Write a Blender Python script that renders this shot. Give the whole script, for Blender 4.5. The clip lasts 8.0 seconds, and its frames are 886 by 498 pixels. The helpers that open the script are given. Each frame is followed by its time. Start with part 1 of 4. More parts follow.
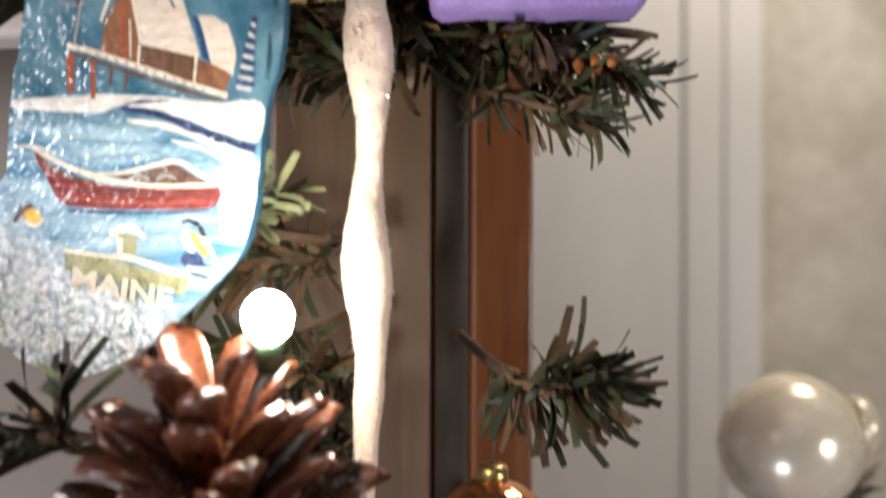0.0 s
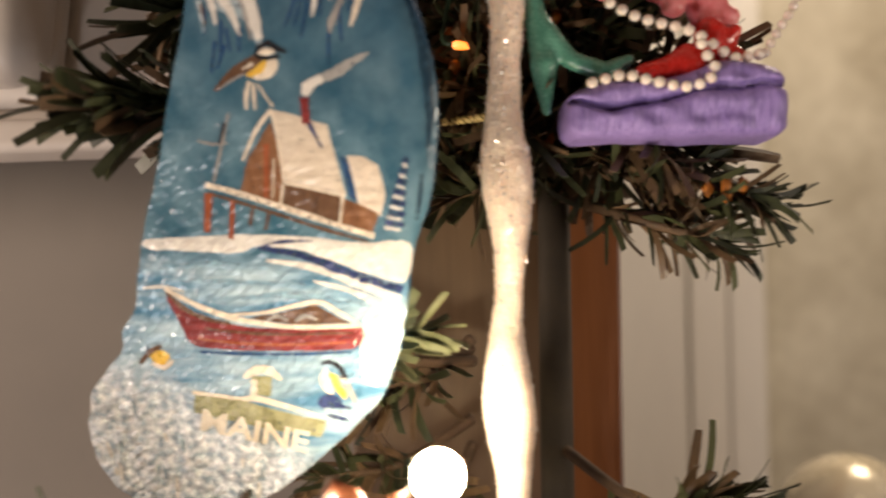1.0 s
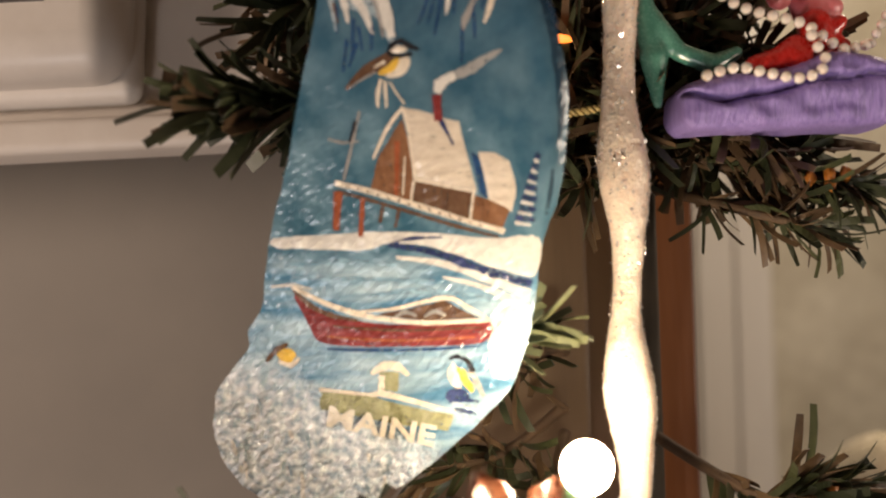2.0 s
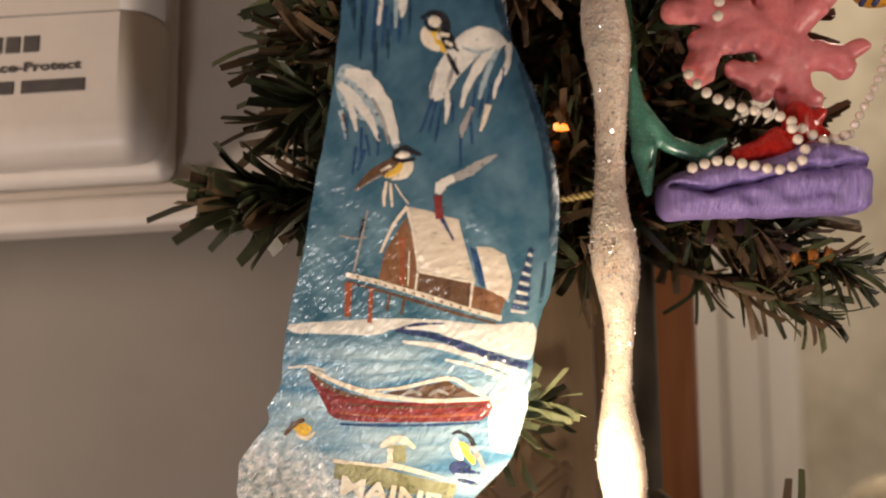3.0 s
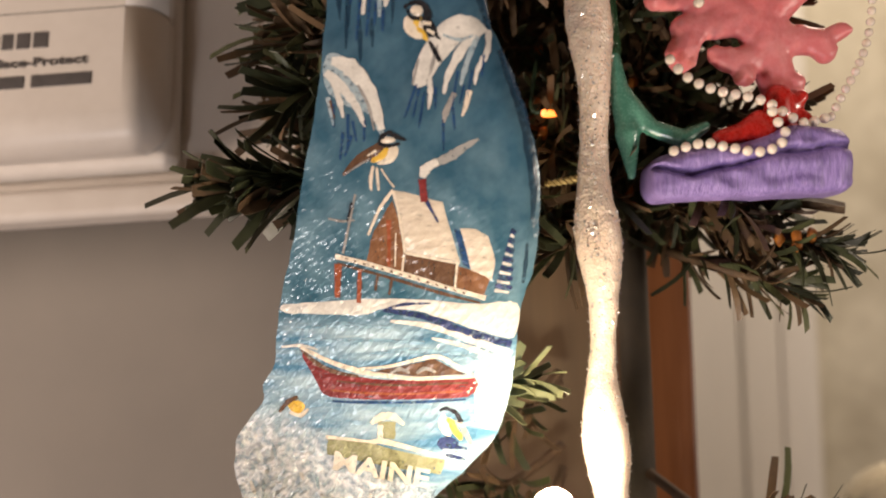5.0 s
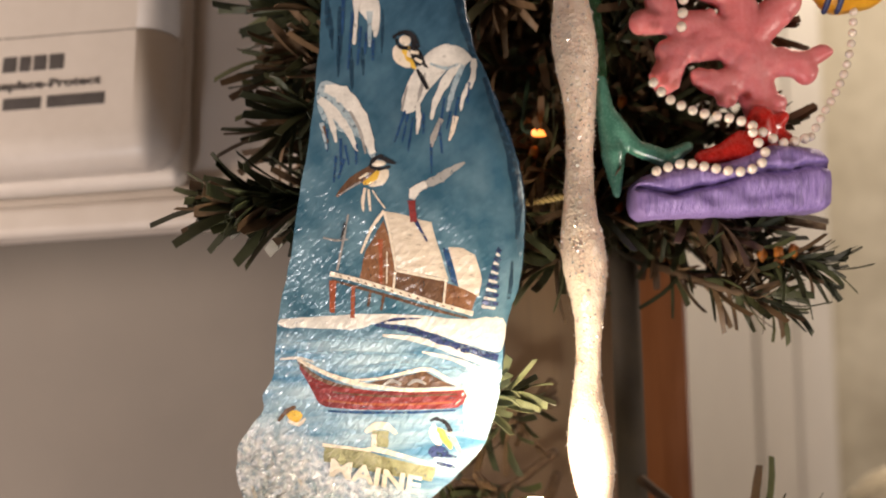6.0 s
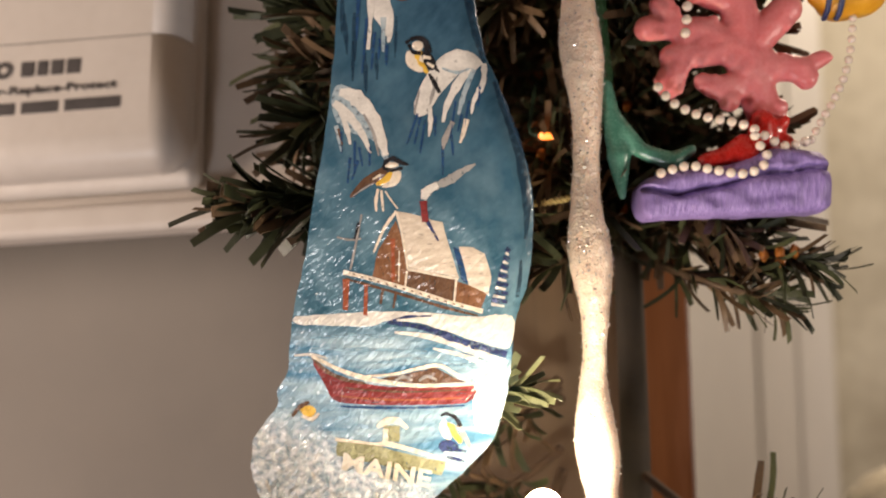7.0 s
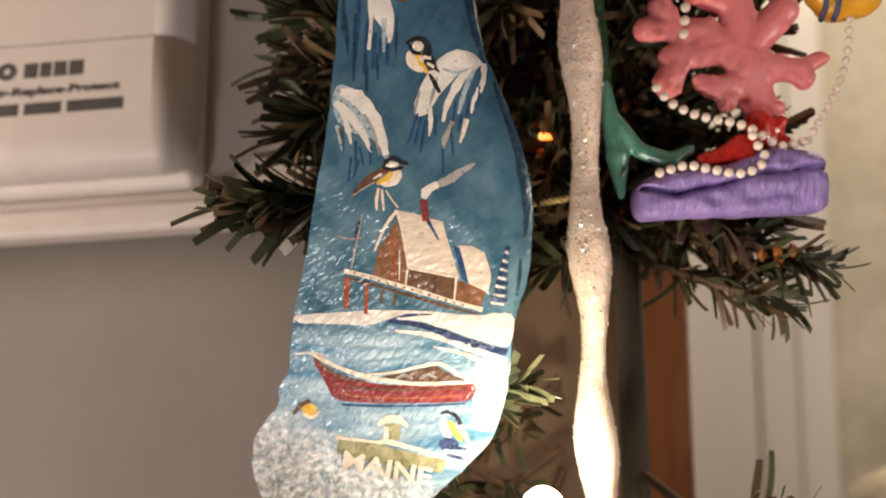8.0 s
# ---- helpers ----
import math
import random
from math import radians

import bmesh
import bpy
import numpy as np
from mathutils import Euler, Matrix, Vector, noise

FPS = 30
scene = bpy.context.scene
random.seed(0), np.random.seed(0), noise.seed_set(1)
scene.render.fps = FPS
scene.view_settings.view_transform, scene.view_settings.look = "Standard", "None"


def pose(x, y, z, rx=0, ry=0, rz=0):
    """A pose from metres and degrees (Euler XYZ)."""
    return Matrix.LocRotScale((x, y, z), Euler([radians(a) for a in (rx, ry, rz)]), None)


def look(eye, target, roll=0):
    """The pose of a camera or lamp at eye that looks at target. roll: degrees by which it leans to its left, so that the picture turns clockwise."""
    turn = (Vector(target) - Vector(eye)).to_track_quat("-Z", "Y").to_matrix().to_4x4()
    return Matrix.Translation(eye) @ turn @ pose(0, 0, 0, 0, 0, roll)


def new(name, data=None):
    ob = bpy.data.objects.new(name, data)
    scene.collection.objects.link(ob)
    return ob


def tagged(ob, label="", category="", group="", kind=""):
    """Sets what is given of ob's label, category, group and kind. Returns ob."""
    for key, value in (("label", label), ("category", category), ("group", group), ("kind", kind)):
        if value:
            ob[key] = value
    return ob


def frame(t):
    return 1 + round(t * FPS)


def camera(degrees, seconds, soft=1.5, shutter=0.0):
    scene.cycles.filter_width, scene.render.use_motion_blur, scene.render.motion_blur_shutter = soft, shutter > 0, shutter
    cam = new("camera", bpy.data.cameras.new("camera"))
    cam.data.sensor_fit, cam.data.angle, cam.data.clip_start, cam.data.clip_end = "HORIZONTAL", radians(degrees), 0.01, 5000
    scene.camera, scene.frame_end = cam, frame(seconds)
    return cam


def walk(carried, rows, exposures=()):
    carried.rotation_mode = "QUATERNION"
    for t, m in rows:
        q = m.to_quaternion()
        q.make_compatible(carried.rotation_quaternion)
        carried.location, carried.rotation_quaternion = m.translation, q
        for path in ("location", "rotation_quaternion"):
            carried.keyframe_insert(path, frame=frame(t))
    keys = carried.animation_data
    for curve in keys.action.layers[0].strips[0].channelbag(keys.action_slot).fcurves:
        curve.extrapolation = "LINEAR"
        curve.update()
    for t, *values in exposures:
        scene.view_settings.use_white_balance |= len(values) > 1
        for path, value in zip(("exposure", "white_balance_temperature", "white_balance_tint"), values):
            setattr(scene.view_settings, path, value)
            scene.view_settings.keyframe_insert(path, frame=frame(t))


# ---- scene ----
cam = camera(51.5, 8.0, soft=2.0, shutter=0.5)
cam.data.dof.use_dof, cam.data.dof.focus_distance, cam.data.dof.aperture_fstop = True, 0.285, 6.5
PATH = [
    (0, (0.0, -0.027, 1.3), (0.004, 1.973, 1.305), 0.2),
    (0.5, (-0.017, -0.022, 1.325), (0.034, 1.977, 1.366), 0.1),
    (1, (-0.05, -0.02, 1.329), (0.04, 1.976, 1.402), -0.6),
    (1.2, (-0.064, -0.016, 1.321), (0.049, 1.979, 1.399), -1.2),
    (2.3, (-0.092, -0.024, 1.338), (0.057, 1.97, 1.359), -1.6),
    (2.5, (-0.092, -0.028, 1.341), (0.043, 1.968, 1.36), -1.7),
    (3, (-0.082, -0.042, 1.354), (-0.012, 1.956, 1.41), -1.8),
    (3.5, (-0.083, -0.048, 1.354), (0.003, 1.95, 1.415), -2.0),
    (4, (-0.086, -0.05, 1.343), (0.01, 1.946, 1.432), -2.1),
    (4.5, (-0.08, -0.049, 1.346), (-0.018, 1.949, 1.413), -2.1),
    (6, (-0.059, -0.063, 1.355), (-0.105, 1.936, 1.399), -2.1),
    (6.5, (-0.061, -0.07, 1.359), (-0.096, 1.929, 1.396), -2.1),
    (7, (-0.062, -0.071, 1.353), (-0.109, 1.928, 1.409), -2.0),
    (7.5, (-0.062, -0.07, 1.35), (-0.109, 1.928, 1.422), -1.9),
    (8, (-0.062, -0.073, 1.351), (-0.109, 1.926, 1.418), -2.0),
]
walk(cam, [(t, look(eye, target, roll)) for t, eye, target, roll in PATH],
     exposures=[(0, 0.68, 5700, 10), (0.5, 0.17, 6200, 12), (1.0, 0.38, 7050, 13), (2.4, 0.20, 7100, 13), (3.5, 0.36, 7050, 14), (4.2, 0.55, 7000, 13), (6, 0.58, 6800, 13), (8, 0.50, 6800, 13)])

# ---- world, lights, exposure ----
world = bpy.data.worlds.new("room_world")
scene.world = world
world.use_nodes = True
world.node_tree.nodes["Background"].inputs[0].default_value = (1.0, 0.86, 0.72, 1)
world.node_tree.nodes["Background"].inputs[1].default_value = 0.02


def lamp(name, place, watts, radius, colour):
    data = bpy.data.lights.new(name, "POINT")
    data.energy, data.shadow_soft_size, data.color = watts, radius, colour
    ob = new(name, data)
    ob.location = place
    return ob


lamp("table_lamp_light", (-0.88, -0.08, 1.36), 18.5, 0.13, (1.0, 0.84, 0.72))
# Unseen fill, added low in front to make the stocking glint.
lamp("low_sparkle_fill", (-0.38, -0.53, 0.56), 9.5, 0.075, (0.95, 0.95, 1.0))
# Unseen fill from the right, added to brighten the reef ornament.
lamp("right_fill_light", (0.66, -0.16, 1.24), 6.5, 0.08, (1.0, 0.88, 0.76))
# Unseen fill beyond the doorway, added to brighten door and far wall.
lamp("hall_fill_light", (0.45, 0.62, 1.95), 7.8, 0.10, (1.0, 0.87, 0.72))

# ---- materials ----


def nodes_of(name):
    m = bpy.data.materials.new(name)
    m.use_nodes = True
    t = m.node_tree
    return m, t, t.nodes["Principled BSDF"]


def material(name, dark, light, rough=0.5, scale=40.0, stretch=(1, 1, 1), bump=0.2, bump_scale=300.0, metal=0.0,
             coat=0.0, depth=0.0005, island=0.0, sub=0.0, trans=0.0, rough_var=0.15, voronoi=False, ior=1.5):
    """A surface whose colour wanders from dark to light at two scales, with fine relief."""
    m, t, b = nodes_of(name)
    N, L = t.nodes, t.links
    co = N.new("ShaderNodeTexCoord")
    mp = N.new("ShaderNodeMapping")
    mp.inputs["Scale"].default_value = stretch
    L.new(co.outputs["Object"], mp.inputs["Vector"])
    big, fine = N.new("ShaderNodeTexNoise"), N.new("ShaderNodeTexNoise")
    big.inputs["Scale"].default_value, big.inputs["Detail"].default_value = scale, 5
    fine.inputs["Scale"].default_value, fine.inputs["Detail"].default_value = scale * 7, 3
    for n in (big, fine):
        L.new(mp.outputs[0], n.inputs["Vector"])
    add = N.new("ShaderNodeMath")
    add.operation = "MULTIPLY_ADD"
    L.new(fine.outputs["Fac"], add.inputs[0])
    add.inputs[1].default_value = 0.45
    L.new(big.outputs["Fac"], add.inputs[2])
    fac = add.outputs[0]
    if island:
        geo = N.new("ShaderNodeNewGeometry")
        obj = N.new("ShaderNodeObjectInfo")
        s = N.new("ShaderNodeMath")
        s.operation = "ADD"
        L.new(geo.outputs["Random Per Island"], s.inputs[0])
        L.new(obj.outputs["Random"], s.inputs[1])
        w = N.new("ShaderNodeMath")
        w.operation = "FRACT"
        L.new(s.outputs[0], w.inputs[0])
        q = N.new("ShaderNodeMath")
        q.operation = "MULTIPLY_ADD"
        L.new(w.outputs[0], q.inputs[0])
        q.inputs[1].default_value = island
        L.new(fac, q.inputs[2])
        r = N.new("ShaderNodeMath")
        r.operation = "SUBTRACT"
        L.new(q.outputs[0], r.inputs[0])
        r.inputs[1].default_value = island / 2
        fac = r.outputs[0]
    ramp = N.new("ShaderNodeValToRGB")
    ramp.color_ramp.elements[0].position, ramp.color_ramp.elements[1].position = 0.42, 1.02
    ramp.color_ramp.elements[0].color, ramp.color_ramp.elements[1].color = (*dark, 1), (*light, 1)
    L.new(fac, ramp.inputs[0])
    L.new(ramp.outputs[0], b.inputs["Base Color"])
    rr = N.new("ShaderNodeMapRange")
    rr.inputs["To Min"].default_value, rr.inputs["To Max"].default_value = rough - rough_var, rough + rough_var
    L.new(fine.outputs["Fac"], rr.inputs["Value"])
    L.new(rr.outputs[0], b.inputs["Roughness"])
    b.inputs["Metallic"].default_value = metal
    b.inputs["IOR"].default_value = ior
    b.inputs["Coat Weight"].default_value = coat
    b.inputs["Coat Roughness"].default_value = 0.12
    b.inputs["Subsurface Weight"].default_value = sub
    b.inputs["Subsurface Radius"].default_value = (0.006, 0.005, 0.004)
    b.inputs["Transmission Weight"].default_value = trans
    if bump:
        rel = N.new("ShaderNodeTexVoronoi" if voronoi else "ShaderNodeTexNoise")
        rel.inputs["Scale"].default_value = bump_scale
        L.new(mp.outputs[0], rel.inputs["Vector"])
        bp = N.new("ShaderNodeBump")
        bp.inputs["Strength"].default_value, bp.inputs["Distance"].default_value = bump, depth
        L.new(rel.outputs[0], bp.inputs["Height"])
        L.new(bp.outputs[0], b.inputs["Normal"])
    return m


def glow(name, colour, strength):
    m, t, b = nodes_of(name)
    b.inputs["Base Color"].default_value = (0.9, 0.85, 0.75, 1)
    b.inputs["Emission Color"].default_value = (*colour, 1)
    b.inputs["Emission Strength"].default_value = strength
    return m


GREY_WALL = material("grey_wall_paint", (0.20, 0.175, 0.15), (0.25, 0.22, 0.19), 0.7, 6, bump=0.25, bump_scale=700, depth=0.0004)
WHITE_TRIM = material("white_trim_paint", (0.70, 0.66, 0.60), (0.82, 0.78, 0.71), 0.45, 9, (1, 1, 0.25), 0.15, 300)
HALL_WALL = material("hall_wall_paint", (0.42, 0.37, 0.27), (0.76, 0.71, 0.58), 0.7, 7, bump=0.2, bump_scale=200)
CEIL = material("bounce_beige_paint", (0.40, 0.34, 0.28), (0.52, 0.45, 0.38), 0.8, 5)
FLOOR = material("floor_wood", (0.16, 0.09, 0.05), (0.30, 0.18, 0.10), 0.4, 6, (1, 8, 1))
PANEL = material("white_panel_paint", (0.56, 0.50, 0.45), (0.67, 0.62, 0.57), 0.45, 12, bump=0.15, bump_scale=500)
PLASTIC = material("white_plastic", (0.62, 0.57, 0.52), (0.70, 0.65, 0.60), 0.38, 25, bump=0.12, bump_scale=2500, depth=0.0001)
SEAM = material("grey_seam", (0.05, 0.045, 0.04), (0.09, 0.08, 0.07), 0.6, 50)
INK = material("grey_ink", (0.06, 0.055, 0.055), (0.10, 0.09, 0.09), 0.5, 200)
WOOD = material("brown_wood", (0.110, 0.034, 0.009), (0.210, 0.074, 0.020), 0.42, 18, (3, 3, 0.25), 0.3, 150)
WOOD_DARK = material("dark_brown_wood", (0.09, 0.05, 0.03), (0.16, 0.09, 0.05), 0.5, 18, (3, 3, 0.25), 0.3, 150)
WOOD_PALE = material("olive_wood", (0.080, 0.046, 0.022), (0.140, 0.086, 0.044), 0.5, 18, (3, 3, 0.25), 0.3, 150)
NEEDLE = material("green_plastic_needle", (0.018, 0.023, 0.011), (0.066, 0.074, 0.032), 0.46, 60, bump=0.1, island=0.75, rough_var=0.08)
# Brown needles, made lighter and warmer to carry the haze between the ornaments.
NEEDLE_BROWN_HAZE = material("brown_haze_needle", (0.068, 0.040, 0.021), (0.165, 0.102, 0.054), 0.46, 60, bump=0.1, island=0.6)
# Paler copy of the green needle: the bulb's light put into the colour.
NEEDLE_BULB_LIT = material("bulb_lit_green_needle", (0.09, 0.095, 0.045), (0.19, 0.20, 0.11), 0.4, 60, bump=0.1, island=0.5)
STEM = material("brown_stem", (0.05, 0.03, 0.018), (0.13, 0.075, 0.04), 0.7, 120, bump=0.6, bump_scale=900)
BUD = material("orange_bud", (0.30, 0.09, 0.015), (0.55, 0.20, 0.04), 0.35, 90)
POLE = material("dark_pole", (0.025, 0.020, 0.014), (0.06, 0.045, 0.03), 0.8, 60)
CORD = material("gold_cord", (0.40, 0.28, 0.10), (0.65, 0.50, 0.22), 0.4, 200)
CONE = material("pine_cone_scale", (0.045, 0.014, 0.007), (0.15, 0.050, 0.023), 0.30, 90, (1, 1, 1), 0.4, 500, coat=0.5, island=0.4)
CONE_IN = material("pine_cone_core", (0.04, 0.016, 0.009), (0.09, 0.035, 0.018), 0.6, 90)
PURPLE = material("purple_resin", (0.20, 0.13, 0.42), (0.40, 0.30, 0.66), 0.45, 150, (6, 6, 0.7), 0.5, 250, depth=0.001)
CORAL = material("pink_coral_resin", (0.80, 0.18, 0.20), (0.93, 0.35, 0.36), 0.34, 120, bump=0.35, bump_scale=500, sub=0.3, depth=0.0006)
RED = material("red_resin", (0.55, 0.015, 0.012), (0.78, 0.04, 0.03), 0.28, 120, coat=0.4)
TAIL = material("green_resin", (0.04, 0.17, 0.125), (0.14, 0.38, 0.29), 0.25, 200, coat=0.5, bump=0.3, bump_scale=900)
TAIL_DARK = material("dark_green_glitter", (0.006, 0.035, 0.012), (0.03, 0.12, 0.05), 0.25, 500, bump=0.8, bump_scale=2500, voronoi=True)
YELLOW = material("yellow_resin", (0.80, 0.35, 0.02), (0.95, 0.52, 0.05), 0.35, 90, coat=0.3)
NAVY = material("navy_paint", (0.02, 0.03, 0.10), (0.05, 0.07, 0.18), 0.4, 300)
PEARL = material("pearl_bead", (0.84, 0.70, 0.60), (0.96, 0.87, 0.79), 0.12, 300, coat=1.0, bump=0.0, sub=0.4)
BULB = glow("lit_bulb", (1.0, 0.86, 0.62), 175)
BULB_AMBER = glow("lit_amber_bulb", (1.0, 0.22, 0.012), 1.9)
SOCKET = material("green_socket", (0.01, 0.03, 0.015), (0.03, 0.06, 0.03), 0.4, 200)
BALL = material("pearl_glass", (0.70, 0.60, 0.40), (0.92, 0.87, 0.72), 0.25, 9, metal=0.3, bump=0.08, bump_scale=60, depth=0.002)
COPPER = material("copper_glass", (0.45, 0.16, 0.06), (0.72, 0.34, 0.14), 0.12, 60, metal=0.9, bump=0.3, bump_scale=250)
GOLD = material("gold_cap", (0.55, 0.40, 0.15), (0.75, 0.58, 0.25), 0.3, 200, metal=1.0)
ICE = material("frosted_glitter_plastic", (0.88, 0.68, 0.55), (0.97, 0.82, 0.70), 0.30, 260, bump=0.45, bump_scale=1000, depth=0.0005, sub=0.4, voronoi=True)
FLAKE = material("glitter_flake", (0.80, 0.66, 0.62), (0.98, 0.95, 0.92), 0.18, 900, metal=0.3, bump=0.0, island=0.6, rough_var=0.05, coat=1.0)


def face_mask(t, along_x, along_y, shift, width, wobble):
    """0 to 1 across a slanting line on the stocking's face, with a wavering edge."""
    N, L = t.nodes, t.links
    co = N.new("ShaderNodeTexCoord")
    sep = N.new("ShaderNodeSeparateXYZ")
    L.new(co.outputs["Object"], sep.inputs[0])
    wob = N.new("ShaderNodeTexNoise")
    wob.inputs["Scale"].default_value, wob.inputs["Detail"].default_value = 70, 6
    L.new(co.outputs["Object"], wob.inputs["Vector"])
    a = N.new("ShaderNodeMath"); a.operation = "MULTIPLY"
    L.new(sep.outputs["X"], a.inputs[0]); a.inputs[1].default_value = along_x
    c = N.new("ShaderNodeMath"); c.operation = "MULTIPLY_ADD"
    L.new(sep.outputs["Y"], c.inputs[0]); c.inputs[1].default_value = along_y
    L.new(a.outputs[0], c.inputs[2])
    d = N.new("ShaderNodeMath"); d.operation = "MULTIPLY_ADD"
    L.new(wob.outputs["Fac"], d.inputs[0]); d.inputs[1].default_value = wobble
    L.new(c.outputs[0], d.inputs[2])
    r = N.new("ShaderNodeMapRange")
    r.inputs["From Min"].default_value, r.inputs["From Max"].default_value = shift, shift + width
    L.new(d.outputs[0], r.inputs["Value"])
    return r.outputs[0]


def varnish(m):
    """Lumpy clear varnish: faint brushwork high up, coarse wrinkles towards the toe. One relief under all the paints."""
    t = m.node_tree
    N, L = t.nodes, t.links
    co = N.new("ShaderNodeTexCoord")
    tilt = N.new("ShaderNodeMapping")
    tilt.vector_type = "TEXTURE"
    tilt.inputs["Rotation"].default_value = (0, 0, 0.75)
    tilt.inputs["Scale"].default_value = (1.5, 0.8, 1)
    L.new(co.outputs["Object"], tilt.inputs["Vector"])
    normal = None
    low = face_mask(t, -0.45, -1, -0.036, 0.090, 0.02)
    toe = face_mask(t, -0.62, -1, 0.068, 0.035, 0.012)
    for scale, depth, fac, least, most in ((440, 0.0012, low, 0.07, 0.9), (420, 0.0020, toe, 0.0, 1.0)):
        n = N.new("ShaderNodeTexVoronoi" if fac == toe else "ShaderNodeTexNoise")
        n.inputs["Scale"].default_value, n.inputs["Detail"].default_value = scale, 1.5
        L.new(tilt.outputs[0], n.inputs["Vector"])
        height = n.outputs[0]
        k = N.new("ShaderNodeMapRange")
        k.inputs["To Min"].default_value, k.inputs["To Max"].default_value = least, most
        L.new(fac, k.inputs["Value"])
        bp = N.new("ShaderNodeBump")
        bp.inputs["Distance"].default_value = depth
        bp.invert = fac == toe
        L.new(k.outputs[0], bp.inputs["Strength"])
        L.new(height, bp.inputs["Height"])
        if normal:
            L.new(normal, bp.inputs["Normal"])
        normal = bp.outputs[0]
    L.new(normal, N["Principled BSDF"].inputs["Normal"])
    return m


def paint(name, dark, light, rough=0.22, stretch=(1, 1, 1), dry=0.28, cover=1.0):
    """Brushed paint under the varnish; where the brush ran dry the ground shows through."""
    m = material(name, dark, light, rough, 220, stretch, 0.0, rough_var=0.05, ior=1.5)
    t = m.node_tree
    N, L = t.nodes, t.links
    co, n, r = N.new("ShaderNodeTexCoord"), N.new("ShaderNodeTexNoise"), N.new("ShaderNodeMapRange")
    mp = N.new("ShaderNodeMapping")
    mp.inputs["Scale"].default_value = stretch
    n.inputs["Scale"].default_value, n.inputs["Detail"].default_value = 650, 3
    r.inputs["From Min"].default_value, r.inputs["From Max"].default_value = dry - 0.14, dry + 0.12
    r.inputs["To Max"].default_value = cover
    L.new(co.outputs["Object"], mp.inputs["Vector"])
    L.new(mp.outputs[0], n.inputs["Vector"])
    L.new(n.outputs["Fac"], r.inputs["Value"])
    L.new(r.outputs[0], N["Principled BSDF"].inputs["Alpha"])
    return varnish(m)


P_WHITE = paint("snow_white_paint", (0.52, 0.50, 0.47), (0.82, 0.79, 0.74), stretch=(0.8, 1.0, 1), dry=0.24)
P_PALE = paint("pale_blue_paint", (0.25, 0.38, 0.46), (0.55, 0.62, 0.66), dry=0.36, cover=0.85)
P_LIGHT = paint("light_blue_paint", (0.16, 0.33, 0.46), (0.34, 0.50, 0.60), stretch=(0.4, 2, 1), dry=0.46)
P_DARK = paint("dark_blue_paint", (0.012, 0.04, 0.12), (0.03, 0.09, 0.22), dry=0.34, cover=0.9)
P_NAVY = paint("deep_navy_paint", (0.015, 0.025, 0.08), (0.05, 0.07, 0.18), dry=0.40)
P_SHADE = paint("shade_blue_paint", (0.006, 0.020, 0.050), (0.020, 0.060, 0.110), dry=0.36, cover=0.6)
P_SMOKE = paint("smoke_paint", (0.42, 0.40, 0.38), (0.68, 0.64, 0.60), dry=0.30, cover=0.55)
P_BLACK = paint("black_paint", (0.008, 0.008, 0.010), (0.03, 0.03, 0.035))
P_YELLOW = paint("yellow_paint", (0.62, 0.34, 0.03), (0.85, 0.58, 0.12))
P_CREAM = paint("cream_paint", (0.66, 0.56, 0.44), (0.85, 0.77, 0.66))
P_ROOF = paint("roof_snow_paint", (0.52, 0.43, 0.34), (0.76, 0.68, 0.58), stretch=(0.5, 2, 1))
P_BROWN = paint("hut_brown_paint", (0.12, 0.05, 0.025), (0.30, 0.15, 0.08), stretch=(2, 0.5, 1))
P_BROWN_D = paint("hut_dark_paint", (0.07, 0.035, 0.022), (0.18, 0.10, 0.06), stretch=(2, 0.5, 1))
P_RUST = paint("rust_paint", (0.22, 0.05, 0.02), (0.38, 0.11, 0.05))
P_RED = paint("boat_red_paint", (0.10, 0.013, 0.014), (0.31, 0.055, 0.055), stretch=(0.4, 3, 1))
P_GREY = paint("grey_paint", (0.20, 0.19, 0.19), (0.42, 0.40, 0.38))
P_LETTER = paint("letter_cream_paint", (0.50, 0.44, 0.34), (0.78, 0.71, 0.60), dry=0.26)
P_OLIVE = paint("olive_paint", (0.20, 0.20, 0.10), (0.38, 0.37, 0.22))


